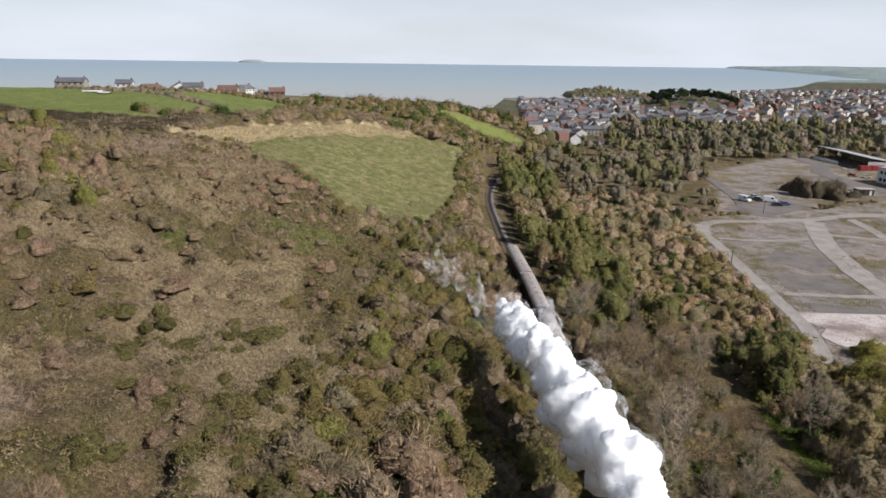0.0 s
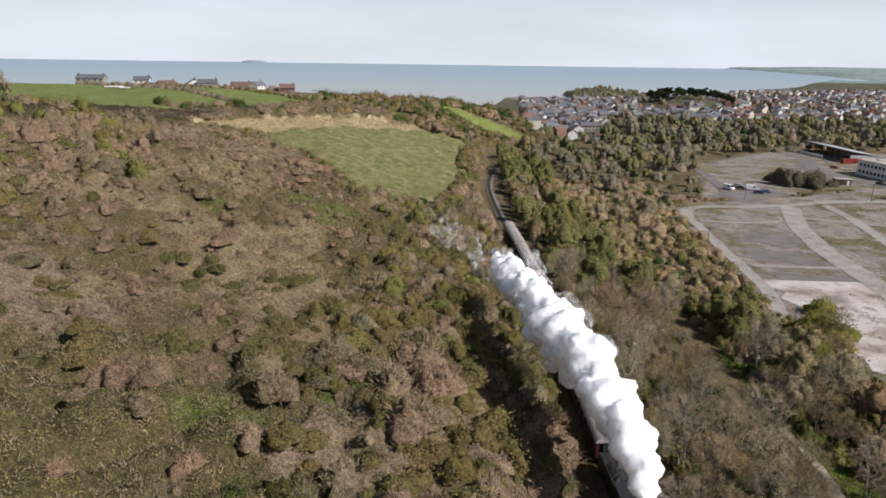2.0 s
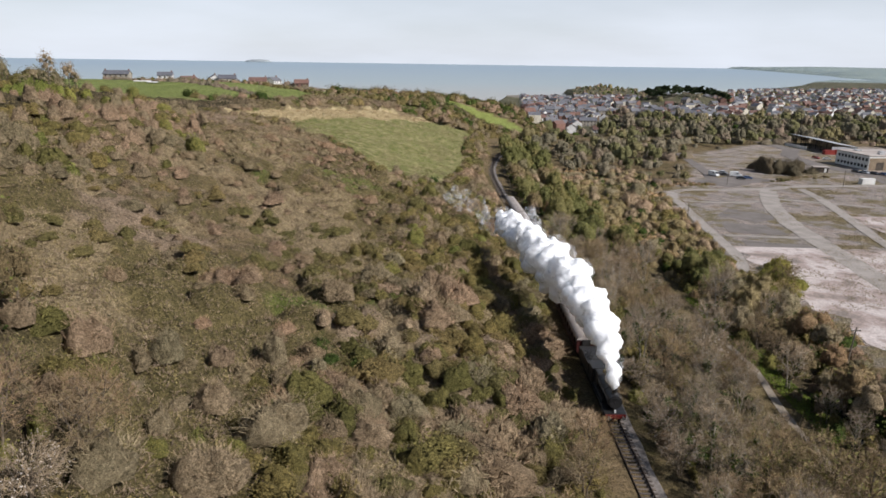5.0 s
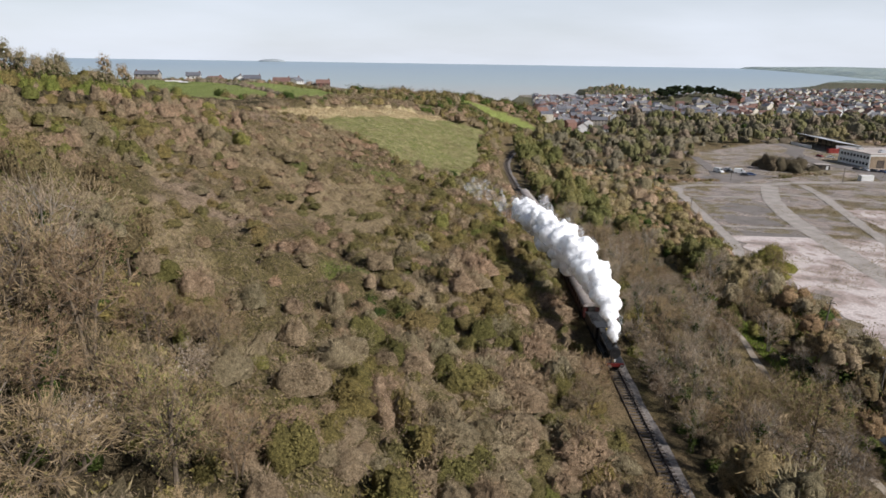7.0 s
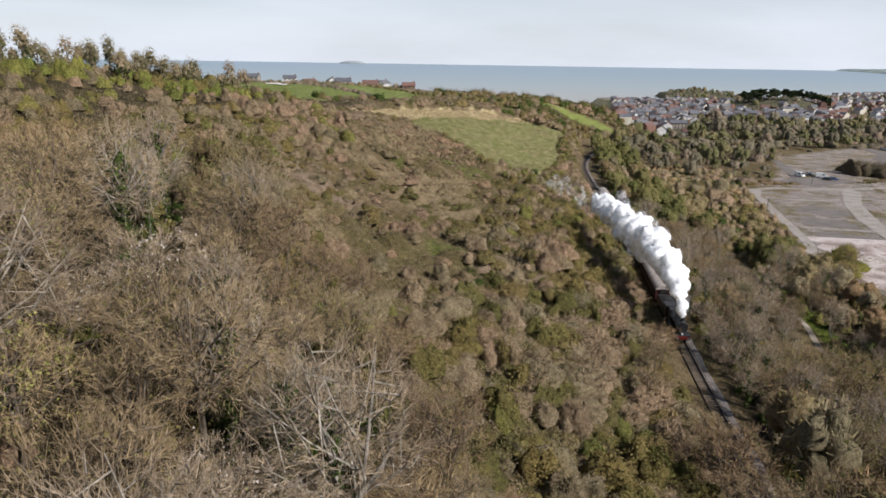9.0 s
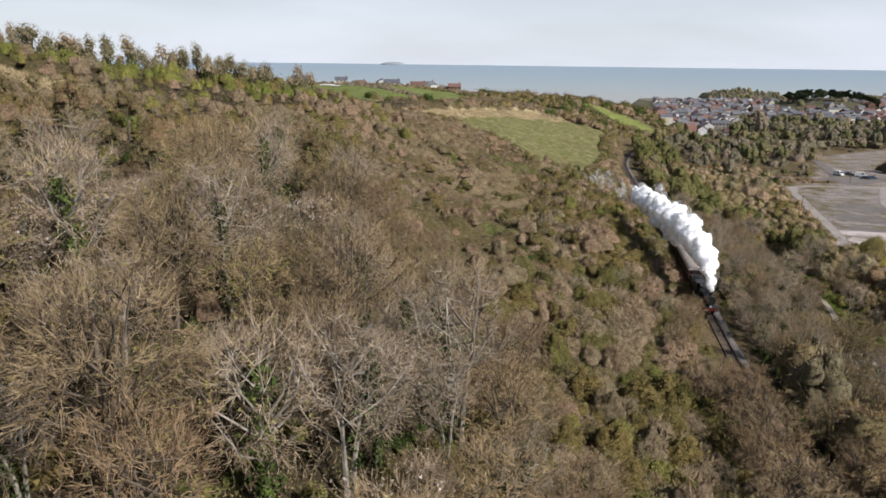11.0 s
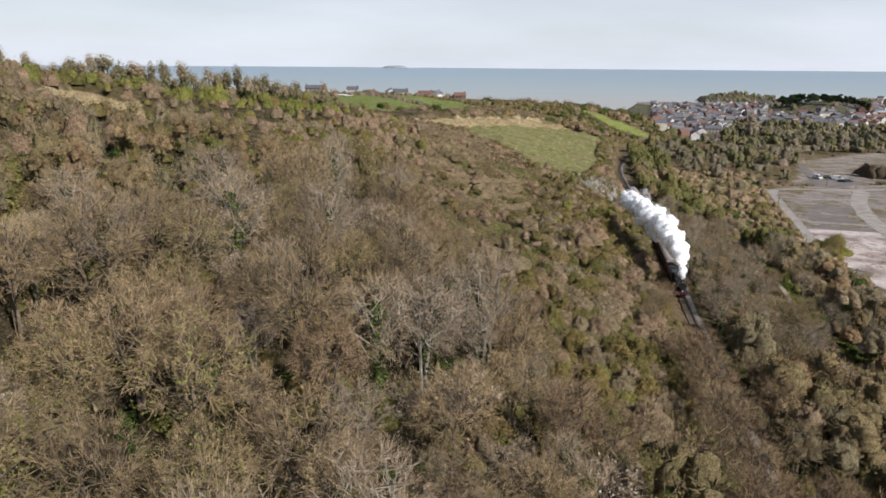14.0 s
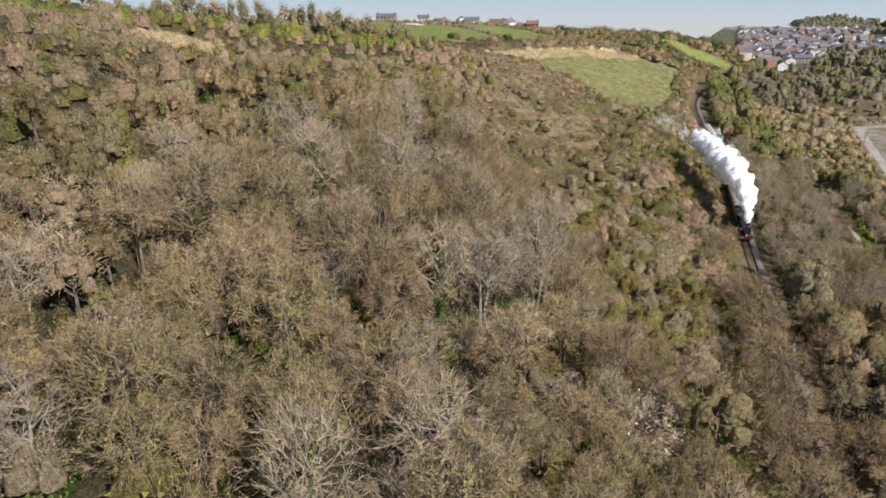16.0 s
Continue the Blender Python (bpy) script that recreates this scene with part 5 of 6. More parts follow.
part("headlamp", lamp_iron, plain("white_lamp", (0.7, 0.7, 0.68), 0.4), eng, "small white oil headlamp")
hr = bmesh.new()
for sx in (-0.93, 0.93):
    rod(hr, (sx, 1.2, 2.95), (sx, 8.4, 3.0), 0.025, 6)
part("handrail", hr, steel_mat, eng)

ten = on_line("tender", FRONT + 10.9, "black coal tender behind the locomotive", "tender")
tt = bmesh.new()
block(tt, -1.25, 0.0, 1.15, 1.25, 6.6, 2.55, 0.06)
block(tt, -1.28, 0.0, 2.5, -1.2, 5.0, 2.95)
block(tt, 1.2, 0.0, 2.5, 1.28, 5.0, 2.95)
part("tank", tt, black_paint, ten)
cl = bmesh.new()
bmesh.ops.create_grid(cl, x_segments=10, y_segments=18, size=1.0)
for v in cl.verts:
    v.co = Vector((v.co.x * 1.15, 2.6 + v.co.y * 2.4, 2.7 + 0.5 * (1 - v.co.x**2) * (1 - v.co.y**2) + random.uniform(-0.08, 0.08)))
part("coal", cl, coal_mat, ten, "heap of black coal")
part("frame", box_of(-1.0, 0.0, 0.6, 1.0, 6.7, 1.15, 0.03), bogie_mat, ten)
for sx in (-0.88, 0.88):
    for yy in (1.0, 3.2, 5.4):
        part("wheel", wheel_mesh(0.6), bogie_mat, ten, at=pose(sx, yy, 0.6))


def coach():
    c = on_line("railway_coach", FRONT + 18.4, "maroon railway coach with a pale grey weathered roof", "railway coach")
    c["group"] = "coaches of the train"
    body = bmesh.new()
    block(body, -1.38, 0.2, 1.0, 1.38, 20.2, 3.05, 0.06)
    part("body", body, maroon, c)
    rf = bmesh.new()
    prof = [(1.42 * math.cos(a), 3.02 + 0.72 * math.sin(a)) for a in np.linspace(0, math.pi, 13)]
    r0 = [rf.verts.new((x, 0.1, z)) for x, z in prof]
    r1 = [rf.verts.new((x, 20.3, z)) for x, z in prof]
    for i in range(12):
        rf.faces.new((r0[i], r1[i], r1[i + 1], r0[i + 1]))
    rf.faces.new(r0)
    rf.faces.new(r1[::-1])
    roof = part("roof", rf, roof_mat, c, "pale grey weathered curved roof")
    for yy in np.arange(2.2, 19, 2.7):
        vb = bmesh.new()
        rod(vb, (0, 0, 0), (0, 0, 0.16), 0.16, 10)
        part("roof_vent", vb, roof_mat, roof, at=pose(0, yy, 3.72))
    wb_ = bmesh.new()
    block(wb_, -0.012, -0.55, -0.38, 0.012, 0.55, 0.38)
    wme = bpy.data.meshes.new("window")
    wb_.to_mesh(wme)
    wb_.free()
    wme.materials.append(glass_dark)
    for sx in (-1.385, 1.385):
        for yy in np.arange(1.8, 19.4, 2.05):
            part("window", wme, None, c, at=pose(sx, yy, 2.35))
    for yy in (0.0, 20.2):
        part("gangway", box_of(-0.6, yy, 1.1, 0.6, yy + 0.25, 3.1, 0.04), bogie_mat, c, "black corridor connection")
    for yy in (3.0, 17.4):
        part("bogie", box_of(-1.1, yy - 1.6, 0.35, 1.1, yy + 1.6, 0.95, 0.06), bogie_mat, c)
        for sx in (-0.85, 0.85):
            for k in (-1.2, 1.2):
                part("wheel", wheel_mesh(0.46), bogie_mat, c, at=pose(sx, yy + k, 0.46))
    part("underframe", box_of(-1.2, 0.4, 0.7, 1.2, 20.0, 1.0, 0.03), bogie_mat, c)
    return c


c0 = coach()
for i in range(1, 5):
    y = FRONT + 18.4 + 21.0 * i
    x, x2 = float(track_x(y)), float(track_x(y + 20.4))
    copy_thing(c0, pose(x, y, RAIL + 0.06, 0, 0, -math.degrees(math.atan2(x2 - x, 20.4))))

# ---- steam ----
sm, sn, slk, sbs = shader("white_steam")
sbs.inputs["Base Color"].default_value = (0.97, 0.97, 0.975, 1)
sbs.inputs["Roughness"].default_value = 1.0
sbs.inputs["Specular IOR Level"].default_value = 0.0
sbs.inputs["Subsurface Weight"].default_value = 1.0
sbs.inputs["Subsurface Radius"].default_value = (1.0, 1.0, 1.0)
sbs.inputs["Subsurface Scale"].default_value = 3.2
sno = noise_node(sn, slk, 1.1, 6, 0.65)
sbump = sn.new("ShaderNodeBump")
sbump.inputs["Strength"].default_value, sbump.inputs["Distance"].default_value = 0.18, 0.3
slk.new(sno.outputs["Fac"], sbump.inputs["Height"])
slk.new(sbump.outputs["Normal"], sbs.inputs["Normal"])
wm2, w2n, w2l, w2b = shader("thin_steam")
w2b.inputs["Base Color"].default_value = (0.86, 0.86, 0.87, 1)
w2b.inputs["Roughness"].default_value = 1.0
w2b.inputs["Specular IOR Level"].default_value = 0.0
w2no = noise_node(w2n, w2l, 0.7, 7, 0.66)
w2r = ramp(w2n, [(0.45, (0, 0, 0)), (0.78, (0.45, 0.45, 0.45))])
w2l.new(w2no.outputs["Fac"], w2r.inputs["Fac"])
w2l.new(w2r.outputs["Color"], w2b.inputs["Alpha"])


def puff(bm, c, r, level, rng3):
    """One billow: a ball roughened at three sizes."""
    res = bmesh.ops.create_icosphere(bm, subdivisions=level, radius=1.0)
    off = Vector(rng3.uniform(-50, 50, 3))
    for v in res["verts"]:
        d = v.co.normalized()
        n = 0.30 * noise.noise(d * 1.6 + off) + 0.20 * noise.noise(d * 3.5 + off) + 0.11 * noise.noise(d * 8 + off)
        v.co = Vector(c) + d * r * (1 + n)


PLUME = [(18.4, 29.8, 2.5, 0.4), (18.4, 31.0, 4.2, 0.8), (18.2, 34.0, 6.2, 1.4), (17.6, 39.0, 7.8, 2.1), (16.6, 48.0, 8.8, 2.8), (15.4, 57.0, 9.3, 3.1), (13.4, 68.0, 9.4, 3.0), (11.2, 78.0, 9.4, 2.7), (9.0, 87.0, 9.6, 1.9)]
pl = np.array(PLUME)
rng3 = np.random.RandomState(5)
dense, thin = bmesh.new(), bmesh.new()
seg = np.r_[0, np.cumsum(np.linalg.norm(np.diff(pl[:, :3], axis=0), axis=1))]
s = 0.0
while s < seg[-1]:
    c = np.array([np.interp(s, seg, pl[:, k]) for k in range(4)])
    r = c[3]
    p = c[:3] + rng3.normal(0, 0.16, 3) * r
    puff(dense, p, r * 0.82, 3, rng3)
    for _ in range(9 if r > 1.2 else 4):
        d = unit(rng3.normal(size=3) + np.array([0, 0, 0.35]))
        puff(dense, p + d * r * rng3.uniform(0.55, 0.9), r * rng3.uniform(0.28, 0.55), 2, rng3)
    s += r * 0.62
for c, r in [((8.5, 86, 9.4), 2.6), ((6.5, 90, 9.0), 2.0), ((10.5, 90, 10.5), 2.0), ((4.0, 97, 9.8), 2.0), ((1.0, 103, 10.2), 1.8), ((-1.0, 108, 11.2), 1.5), ((13.5, 84, 11.5), 1.6), ((15, 80, 12), 1.6)]:
    for _ in range(5):
        puff(thin, np.array(c) + rng3.normal(0, 0.6, 3) * r, r * rng3.uniform(0.35, 0.75), 3, rng3)
mist = bmesh.new()
s = 2.0
while s < seg[-1]:
    c = np.array([np.interp(s, seg, pl[:, k]) for k in range(4)])
    for _ in range(3):
        puff(mist, c[:3] + rng3.normal(0, 0.35, 3) * c[3], c[3] * rng3.uniform(0.55, 0.95), 2, rng3)
    s += c[3] * 0.9
plume = tagged(empty("steam_plume", 18.4, 29.8, 2.3), "billowing white steam trailing from the locomotive chimney", "steam")
for nm, bm_, mat_ in (("billow", dense, sm), ("mist", mist, wm2), ("wisp", thin, wm2)):
    for v in bm_.verts:
        v.co -= Vector((18.4, 29.8, 2.3))
    for f_ in bm_.faces:
        f_.smooth = True
    st = part(nm, bm_, mat_, plume)
    rm = st.modifiers.new("union", "REMESH")
    rm.mode, rm.voxel_size, rm.use_smooth_shade = "VOXEL", 0.26 if nm == "billow" else 0.4, True
    so = st.modifiers.new("soften", "SMOOTH")
    so.factor, so.iterations = 0.5, 3
    for size_, strength_ in ((2.4, 1.5), (0.9, 0.8), (0.35, 0.3)):
        tx_ = bpy.data.textures.new("billow_noise", "CLOUDS")
        tx_.noise_scale, tx_.noise_depth = size_, 3
        dm = st.modifiers.new("billow", "DISPLACE")
        dm.texture, dm.strength, dm.mid_level = tx_, strength_, 0.5

# ---- waste ground beside the line ----
concrete = varied("old_concrete", [(0.3, (0.24, 0.212, 0.185)), (0.7, (0.37, 0.33, 0.295))], 0.25, 0.9, fine=3.5, bump=0.02)
tarmac = varied("worn_tarmac", [(0.3, (0.125, 0.108, 0.096)), (0.7, (0.205, 0.18, 0.162))], 0.2, 0.9, fine=4.0)
pink_slab = varied("pinkish_concrete", [(0.36, (0.21, 0.175, 0.150)), (0.44, (0.335, 0.265, 0.235)), (0.52, (0.45, 0.385, 0.355)), (0.60, (0.53, 0.465, 0.435)), (0.68, (0.27, 0.21, 0.18))], 0.11, 0.9, fine=1.6)
pale_dirt = varied("pale_dirt", [(0.3, (0.20, 0.165, 0.125)), (0.7, (0.33, 0.28, 0.22))], 0.3, 0.95, fine=3.0)
layer = 0.09
for path, width, mat, label in [
    ([(68, 104), (72, 116), (75, 126), (78.5, 160), (82, 188), (83, 206)], 3.2, concrete, "pale concrete edge strip"),
    ([(83, 200), (84, 208), (88, 216), (95, 219.5), (110, 220), (128, 223), (143, 230), (164, 233), (190, 236), (230, 240)], 4.6, concrete, "pale concrete estate road"),
    ([(84, 197), (96, 194), (108, 195), (116, 199)], 2.4, concrete, "narrow pale concrete strip"),
    ([(128, 222), (122, 208), (114, 188), (107, 160), (104, 135), (100, 105), (96, 70)], 6.5, concrete, "cracked pale concrete road across the waste ground"),
    ([(79, 146), (92, 144.5), (106, 144)], 2.2, concrete, "narrow pale concrete strip"),
    ([(120, 203), (135, 197), (150, 190), (175, 180)], 2.6, concrete, "narrow pale concrete strip"),
    ([(143, 226), (140, 205), (131, 170), (125, 148), (116, 110)], 3.6, concrete, "cracked pale concrete road across the waste ground"),
    ([(129, 334), (124, 296), (119, 262), (113, 240)], 5.0, tarmac, "grey tarmac lane to the parking place"),
    ([(190, 238), (196, 262), (186, 292), (190, 330), (205, 356), (204, 400)], 9.0, tarmac, "grey tarmac works yard"),
]:
    layer += 0.006
    ribbon("road", path, width, layer, mat, label, "road")
layer = 0.04
for path, width, mat, label in [
    ([(108, 232), (118, 240), (128, 246), (138, 252)], 17, tarmac, "worn grey tarmac parking place"),
    ([(92, 178), (100, 172), (104, 166)], 15, tarmac, "dark worn tarmac slab"),
    ([(84, 156), (94, 154), (101, 154)], 13, tarmac, "dark worn tarmac slab"),
    ([(80, 132), (92, 130), (100, 128)], 16, tarmac, "dark worn tarmac slab"),
    ([(104, 30), (104, 84), (106, 134)], 56, pink_slab, "bleached pinkish concrete floor of a cleared works"),
    ([(156, 50), (154, 120), (152, 176)], 44, pink_slab, "bleached pinkish concrete floor of a cleared works"),
]:
    layer += 0.006
    ribbon("pavement", path, width, layer, mat, label, "pavement")
layer = 0.0
ribbon("path", [(47.6, -20), (46, 20), (45.6, 35), (47, 46), (48.4, 58), (47.5, 66)], 1.3, 0.10, pale_dirt, "pale trodden footpath below the railway bank", "footpath")
ribbon("stream", [(55, 10), (53.6, 30), (54.5, 42), (56, 52)], 1.8, 0.06, glass_dark, "small dark stream beside the footpath", "stream")

LOTBOX = (52, 20, 200, 300)


def weeds(x, y):
    n = patch(x, y, 201, 11, 4)
    ok = in_poly(x, y, LOT) & (n > 0.16)
    for a, b, c in ((83, 205, 8), (122, 215, 12), (106, 150, 8), (118, 245, 14), (195, 300, 30)):
        ok &= (x - a) ** 2 + (y - b) ** 2 > c * c
    return ok * 1.0


cover("lot_weeds", 200000, LOTBOX, weeds, "stem", dry_grass, "dry tufts of grass over the waste ground", "grass", (0.15, 0.45), (0.08, 0.16), 33)
cover("lot_weeds", 130000, LOTBOX, weeds, "leaf", bramble, "low olive weeds over the waste ground", "weeds", (0.15, 0.4), None, 34)


def verge(x, y):
    return ((x > 48.6) & (x < 52.5) & (y > -5) & (y < 90) & (wobble(x, y, 9, 203) > -0.5)) * 1.0


cover("verge_grass", 26000, (48, -5, 53, 90), verge, "stem", fresh_grass, "bright green grass beside the footpath", "grass", (0.2, 0.55), (0.07, 0.14), 35)
edge = np.concatenate([along([(66, 40), (68, 60), (66, 85), (67, 110), (70, 128), (74, 160)], 1.6, 1.6, 0.6, 1.2), along([(85, 227), (96, 230), (108, 231)], 0.9, 1.6, 0.7, 1.0), along([(140, 243), (156, 252), (172, 256)], 1.3, 2.5, 0.4, 0.8), along([(60, 20), (60, 34), (63, 46)], 1.0, 2.0, 0.9, 1.3)])
scatter("edge_bushes", edge[::2], 150, "twig", dead_stems, "brown bushes at the edge of the waste ground", "bush", 1.7, 2.3, 36)
scatter("edge_bushes", edge[1::2], 150, "mixed", bramble, "olive bramble at the edge of the waste ground", "bush", 1.7, 1.6, 37)
clump = np.array([(148, 268, 2.2), (154, 266, 2.6), (160, 272, 2.6), (152, 276, 2.4), (166, 274, 2.0), (157, 262, 2.2), (170, 268, 1.6)])
scatter("goat_willow_clump", clump, 700, "twig", dark_willow, "large dark brown rounded willow bushes", "bush", 2.4, 3.0, 38)
round_bush = np.array([(66, 196, 1.6), (70, 204, 1.9), (62, 186, 1.5), (64, 176, 1.3), (58, 168, 1.2), (73, 214, 1.7), (60, 205, 1.4)])
scatter("round_bushes", round_bush, 420, "twig", twig_grey, "pale grey rounded willow bushes", "bush", 2.6, 3.4, 39)

# ---- vehicles ----
tyre_mat = plain("tyre_rubber", (0.02, 0.02, 0.02), 0.85)
rim_mat = plain("wheel_rim", (0.4, 0.4, 0.42), 0.35, 0.8)


def paint(name, col):
    m = plain(name, col, 0.3, 0.0, 0.04)
    m.node_tree.nodes["Principled BSDF"].inputs["Coat Weight"].default_value = 0.5
    return m


white_paint, silver_paint, dark_paint, blue_paint, red_paint = paint("white_car_paint", (0.78, 0.78, 0.77)), paint("silver_car_paint", (0.42, 0.43, 0.45)), paint("dark_car_paint", (0.03, 0.032, 0.036)), paint("blue_car_paint", (0.05, 0.09, 0.2)), paint("red_car_paint", (0.25, 0.03, 0.025))


def profile_body(pts, half, bm=None):
    """A body drawn from its side outline, with the upper part drawn in."""
    bm = bm or bmesh.new()
    top = max(z for _, z in pts)
    rows = []
    for sx in (-1, 1):
        rows.append([bm.verts.new((sx * half * (1 - 0.14 * max(0, (z - 0.8) / max(top - 0.8, 0.1))), y, z)) for y, z in pts])
    n = len(pts)
    for i in range(n):
        j = (i + 1) % n
        bm.faces.new((rows[0][i], rows[0][j], rows[1][j], rows[1][i]))
    bm.faces.new(rows[0][::-1])
    bm.faces.new(rows[1])
    bmesh.ops.recalc_face_normals(bm, faces=bm.faces)
    bmesh.ops.bevel(bm, geom=list(bm.edges), offset=0.05, segments=2, affect="EDGES")
    return bm


def vehicle(kind, x, y, turn, mat, label):
    v = tagged(empty(kind, x, y, ground_at(x, y) + 0.08, turn), label, "van" if kind == "van" else "car", "parked vehicles")
    if kind == "van":
        out, half, base = [(-2.5, 0.35), (-2.55, 1.0), (-1.75, 1.25), (-1.1, 2.15), (-0.8, 2.3), (2.4, 2.3), (2.5, 2.2), (2.5, 0.35)], 0.95, 1.55
        glass = [(-1.72, 1.3, -1.14, 2.1, 0.8)]
        side = [(-1.0, 1.35, -0.2, 2.0)]
        r = 0.34
    else:
        out, half, base = [(-2.1, 0.3), (-2.15, 0.65), (-1.2, 0.9), (-0.45, 1.42), (0.9, 1.45), (1.65, 1.0), (2.1, 0.95), (2.15, 0.35)], 0.87, 1.3
        glass = [(-1.14, 0.95, -0.5, 1.38, 0.68), (1.6, 1.03, 0.95, 1.42, 0.66)]
        side = [(-0.75, 1.0, 0.15, 1.36), (0.25, 1.0, 1.15, 1.36)]
        r = 0.31
    part("body", profile_body(out, half), mat, v)
    for y0, z0, y1, z1, hw in glass:
        g = bmesh.new()
        q = [g.verts.new(p) for p in ((-hw, y0, z0), (hw, y0, z0), (hw * 0.92, y1, z1), (-hw * 0.92, y1, z1))]
        f = g.faces.new(q)
        g.normal_update()
        bmesh.ops.solidify(g, geom=[f], thickness=0.03)
        off = 0.035 * (-1 if y0 < 0 else 1)
        part("windscreen", g, glass_dark, v, at=pose(0, off, 0.03))
    for y0, z0, y1, z1 in side:
        for sx in (-1, 1):
            xx = sx * half * 0.975
            part("side_window", box_of(xx - 0.05, y0, z0, xx + 0.05 - (0.06 if sx < 0 else 0) + (0.0), y1, z1, 0.015), glass_dark, v)
    for sx in (-1, 1):
        for yy in (-base, base):
            w = part("wheel", wheel_mesh(r, 0.2), tyre_mat, v, at=pose(sx * (half - 0.1), yy, r))
            rb = bmesh.new()
            rod(rb, (-0.12, 0, 0), (0.12, 0, 0), r * 0.6, 14)
            part("rim", rb, rim_mat, w)
        part("headlight", box_of(sx * half * 0.7 - 0.14, out[1][0] - 0.02, out[1][1] - 0.08, sx * half * 0.7 + 0.14, out[1][0] + 0.06, out[1][1] + 0.06, 0.02), rim_mat, v, "clear headlight")
    return v


vehicle("van", 118.6, 254.6, 25, white_paint, "white panel van parked on worn tarmac")
vehicle("car", 125.6, 261.5, 60, silver_paint, "silver hatchback parked on worn tarmac")
vehicle("van", 128.2, 253.6, 70, white_paint, "white high-roofed van parked beside dark cars")
vehicle("car", 127.6, 246.6, 75, dark_paint, "dark saloon car parked beside a white van")
vehicle("car", 131.0, 248.0, 80, blue_paint, "dark blue car parked beside a white van")
vehicle("car", 124.6, 256.6, 65, dark_paint, "dark car parked behind a white van")
vehicle("car", 203.5, 315.0, 70, white_paint, "white car parked in the works yard")
vehicle("car", 199.5, 319.0, 20, red_paint, "red car parked in the works yard")
vehicle("car", 193.2, 271.5, 15, dark_paint, "dark car parked in front of the workshop")
vehicle("car", 195.8, 268.6, 15, silver_paint, "silver car parked in front of the workshop")
vehicle("car", 198.6, 266.0, 15, dark_paint, "dark car parked in front of the workshop")
vehicle("car", 201.4, 263.2, 15, blue_paint, "blue car parked in front of the workshop")

# ---- works buildings ----
white_render = varied("white_render", [(0.3, (0.58, 0.57, 0.54)), (0.7, (0.74, 0.73, 0.70))], 0.25, 0.9, fine=4)
felt = varied("flat_roof_felt", [(0.3, (0.30, 0.25, 0.22)), (0.7, (0.50, 0.45, 0.41))], 0.15, 0.9, fine=2)
sheet_metal = varied("grey_sheet_roof", [(0.3, (0.36, 0.37, 0.38)), (0.7, (0.50, 0.51, 0.52))], 0.2, 0.55, fine=2, metal=0.2)
tan_wall = varied("tan_brick", [(0.3, (0.20, 0.15, 0.10)), (0.7, (0.30, 0.23, 0.16))], 0.5, 0.9, fine=6)
dark_timber = varied("dark_timber", [(0.3, (0.045, 0.035, 0.028)), (0.7, (0.10, 0.08, 0.065))], 0.8, 0.85)


def oriented(a, b, depth):
    """Foot, length and turn of a box whose front runs from a to b with its depth to the left of that way."""
    dx, dy = b[0] - a[0], b[1] - a[1]
    return math.hypot(dx, dy), math.degrees(math.atan2(dy, dx))


def workshop():
    a, b = (201.0, 303.0), (203.0, 283.0)
    ln, an = oriented(a, b, 0)
    ln = 24.0
    w = tagged(empty("workshop", a[0], a[1], ground_at(202, 290) - 0.1, an), "white rendered two-storey workshop with a flat roof", "building")
    part("wall", box_of(0, 0, 0, ln, 26, 7.0), white_render, w)
    part("end_wall", box_of(ln + 0.003, 0.4, 0.1, ln + 0.12, 26, 6.0), tan_wall, w, "tan brick end wall")
    rf = box_of(-0.3, -0.3, 7.0, ln + 0.3, 26.3, 7.4, 0.05)
    part("roof", rf, felt, w, "stained pale flat roof")
    for i in range(9):
        for z in (1.2, 4.4):
            x = 1.6 + i * 2.5
            wi = part("window", box_of(x, -0.06, z, x + 1.5, 0.04, z + 1.4), glass_dark, w)
            part("frame", box_of(x - 0.08, -0.09, z - 0.1, x + 1.58, -0.065, z), white_render, wi)
    for x, y in ((4, 6), (11, 14), (18, 8)):
        part("rooflight", box_of(x, y, 7.4, x + 2.4, y + 3.0, 7.9, 0.08), sheet_metal, w)
    part("door", box_of(ln + 0.13, 4, 0.1, ln + 0.2, 8, 4.0), dark_timber, w, "dark roller door")


workshop()


def open_shed():
    w = tagged(empty("open_shed", 221.0, 341.0, ground_at(222, 345) - 0.1, 88), "long open shed with a pale sloping sheet roof", "building")
    ln = 52.0
    rf = bmesh.new()
    q = [rf.verts.new(p) for p in ((-0.5, 1.0, 6.2), (ln, 1.0, 6.2), (ln, -14, 4.0), (-0.5, -14, 4.0))]
    f = rf.faces.new(q)
    rf.normal_update()
    bmesh.ops.solidify(rf, geom=[f], thickness=0.25)
    part("roof", rf, sheet_metal, w)
    part("back_wall", box_of(0, -13.8, 0, ln, -13.6, 4.0), tan_wall, w)
    part("end_wall", box_of(0, -13.6, 0, 0.2, 0.8, 4.2), sheet_metal, w)
    for i in range(9):
        pb = box_of(0.2 + i * 6.3, 0.3, 0, 0.5 + i * 6.3, 0.6, 6.0)
        part("post", pb, dark_timber, w)


open_shed()


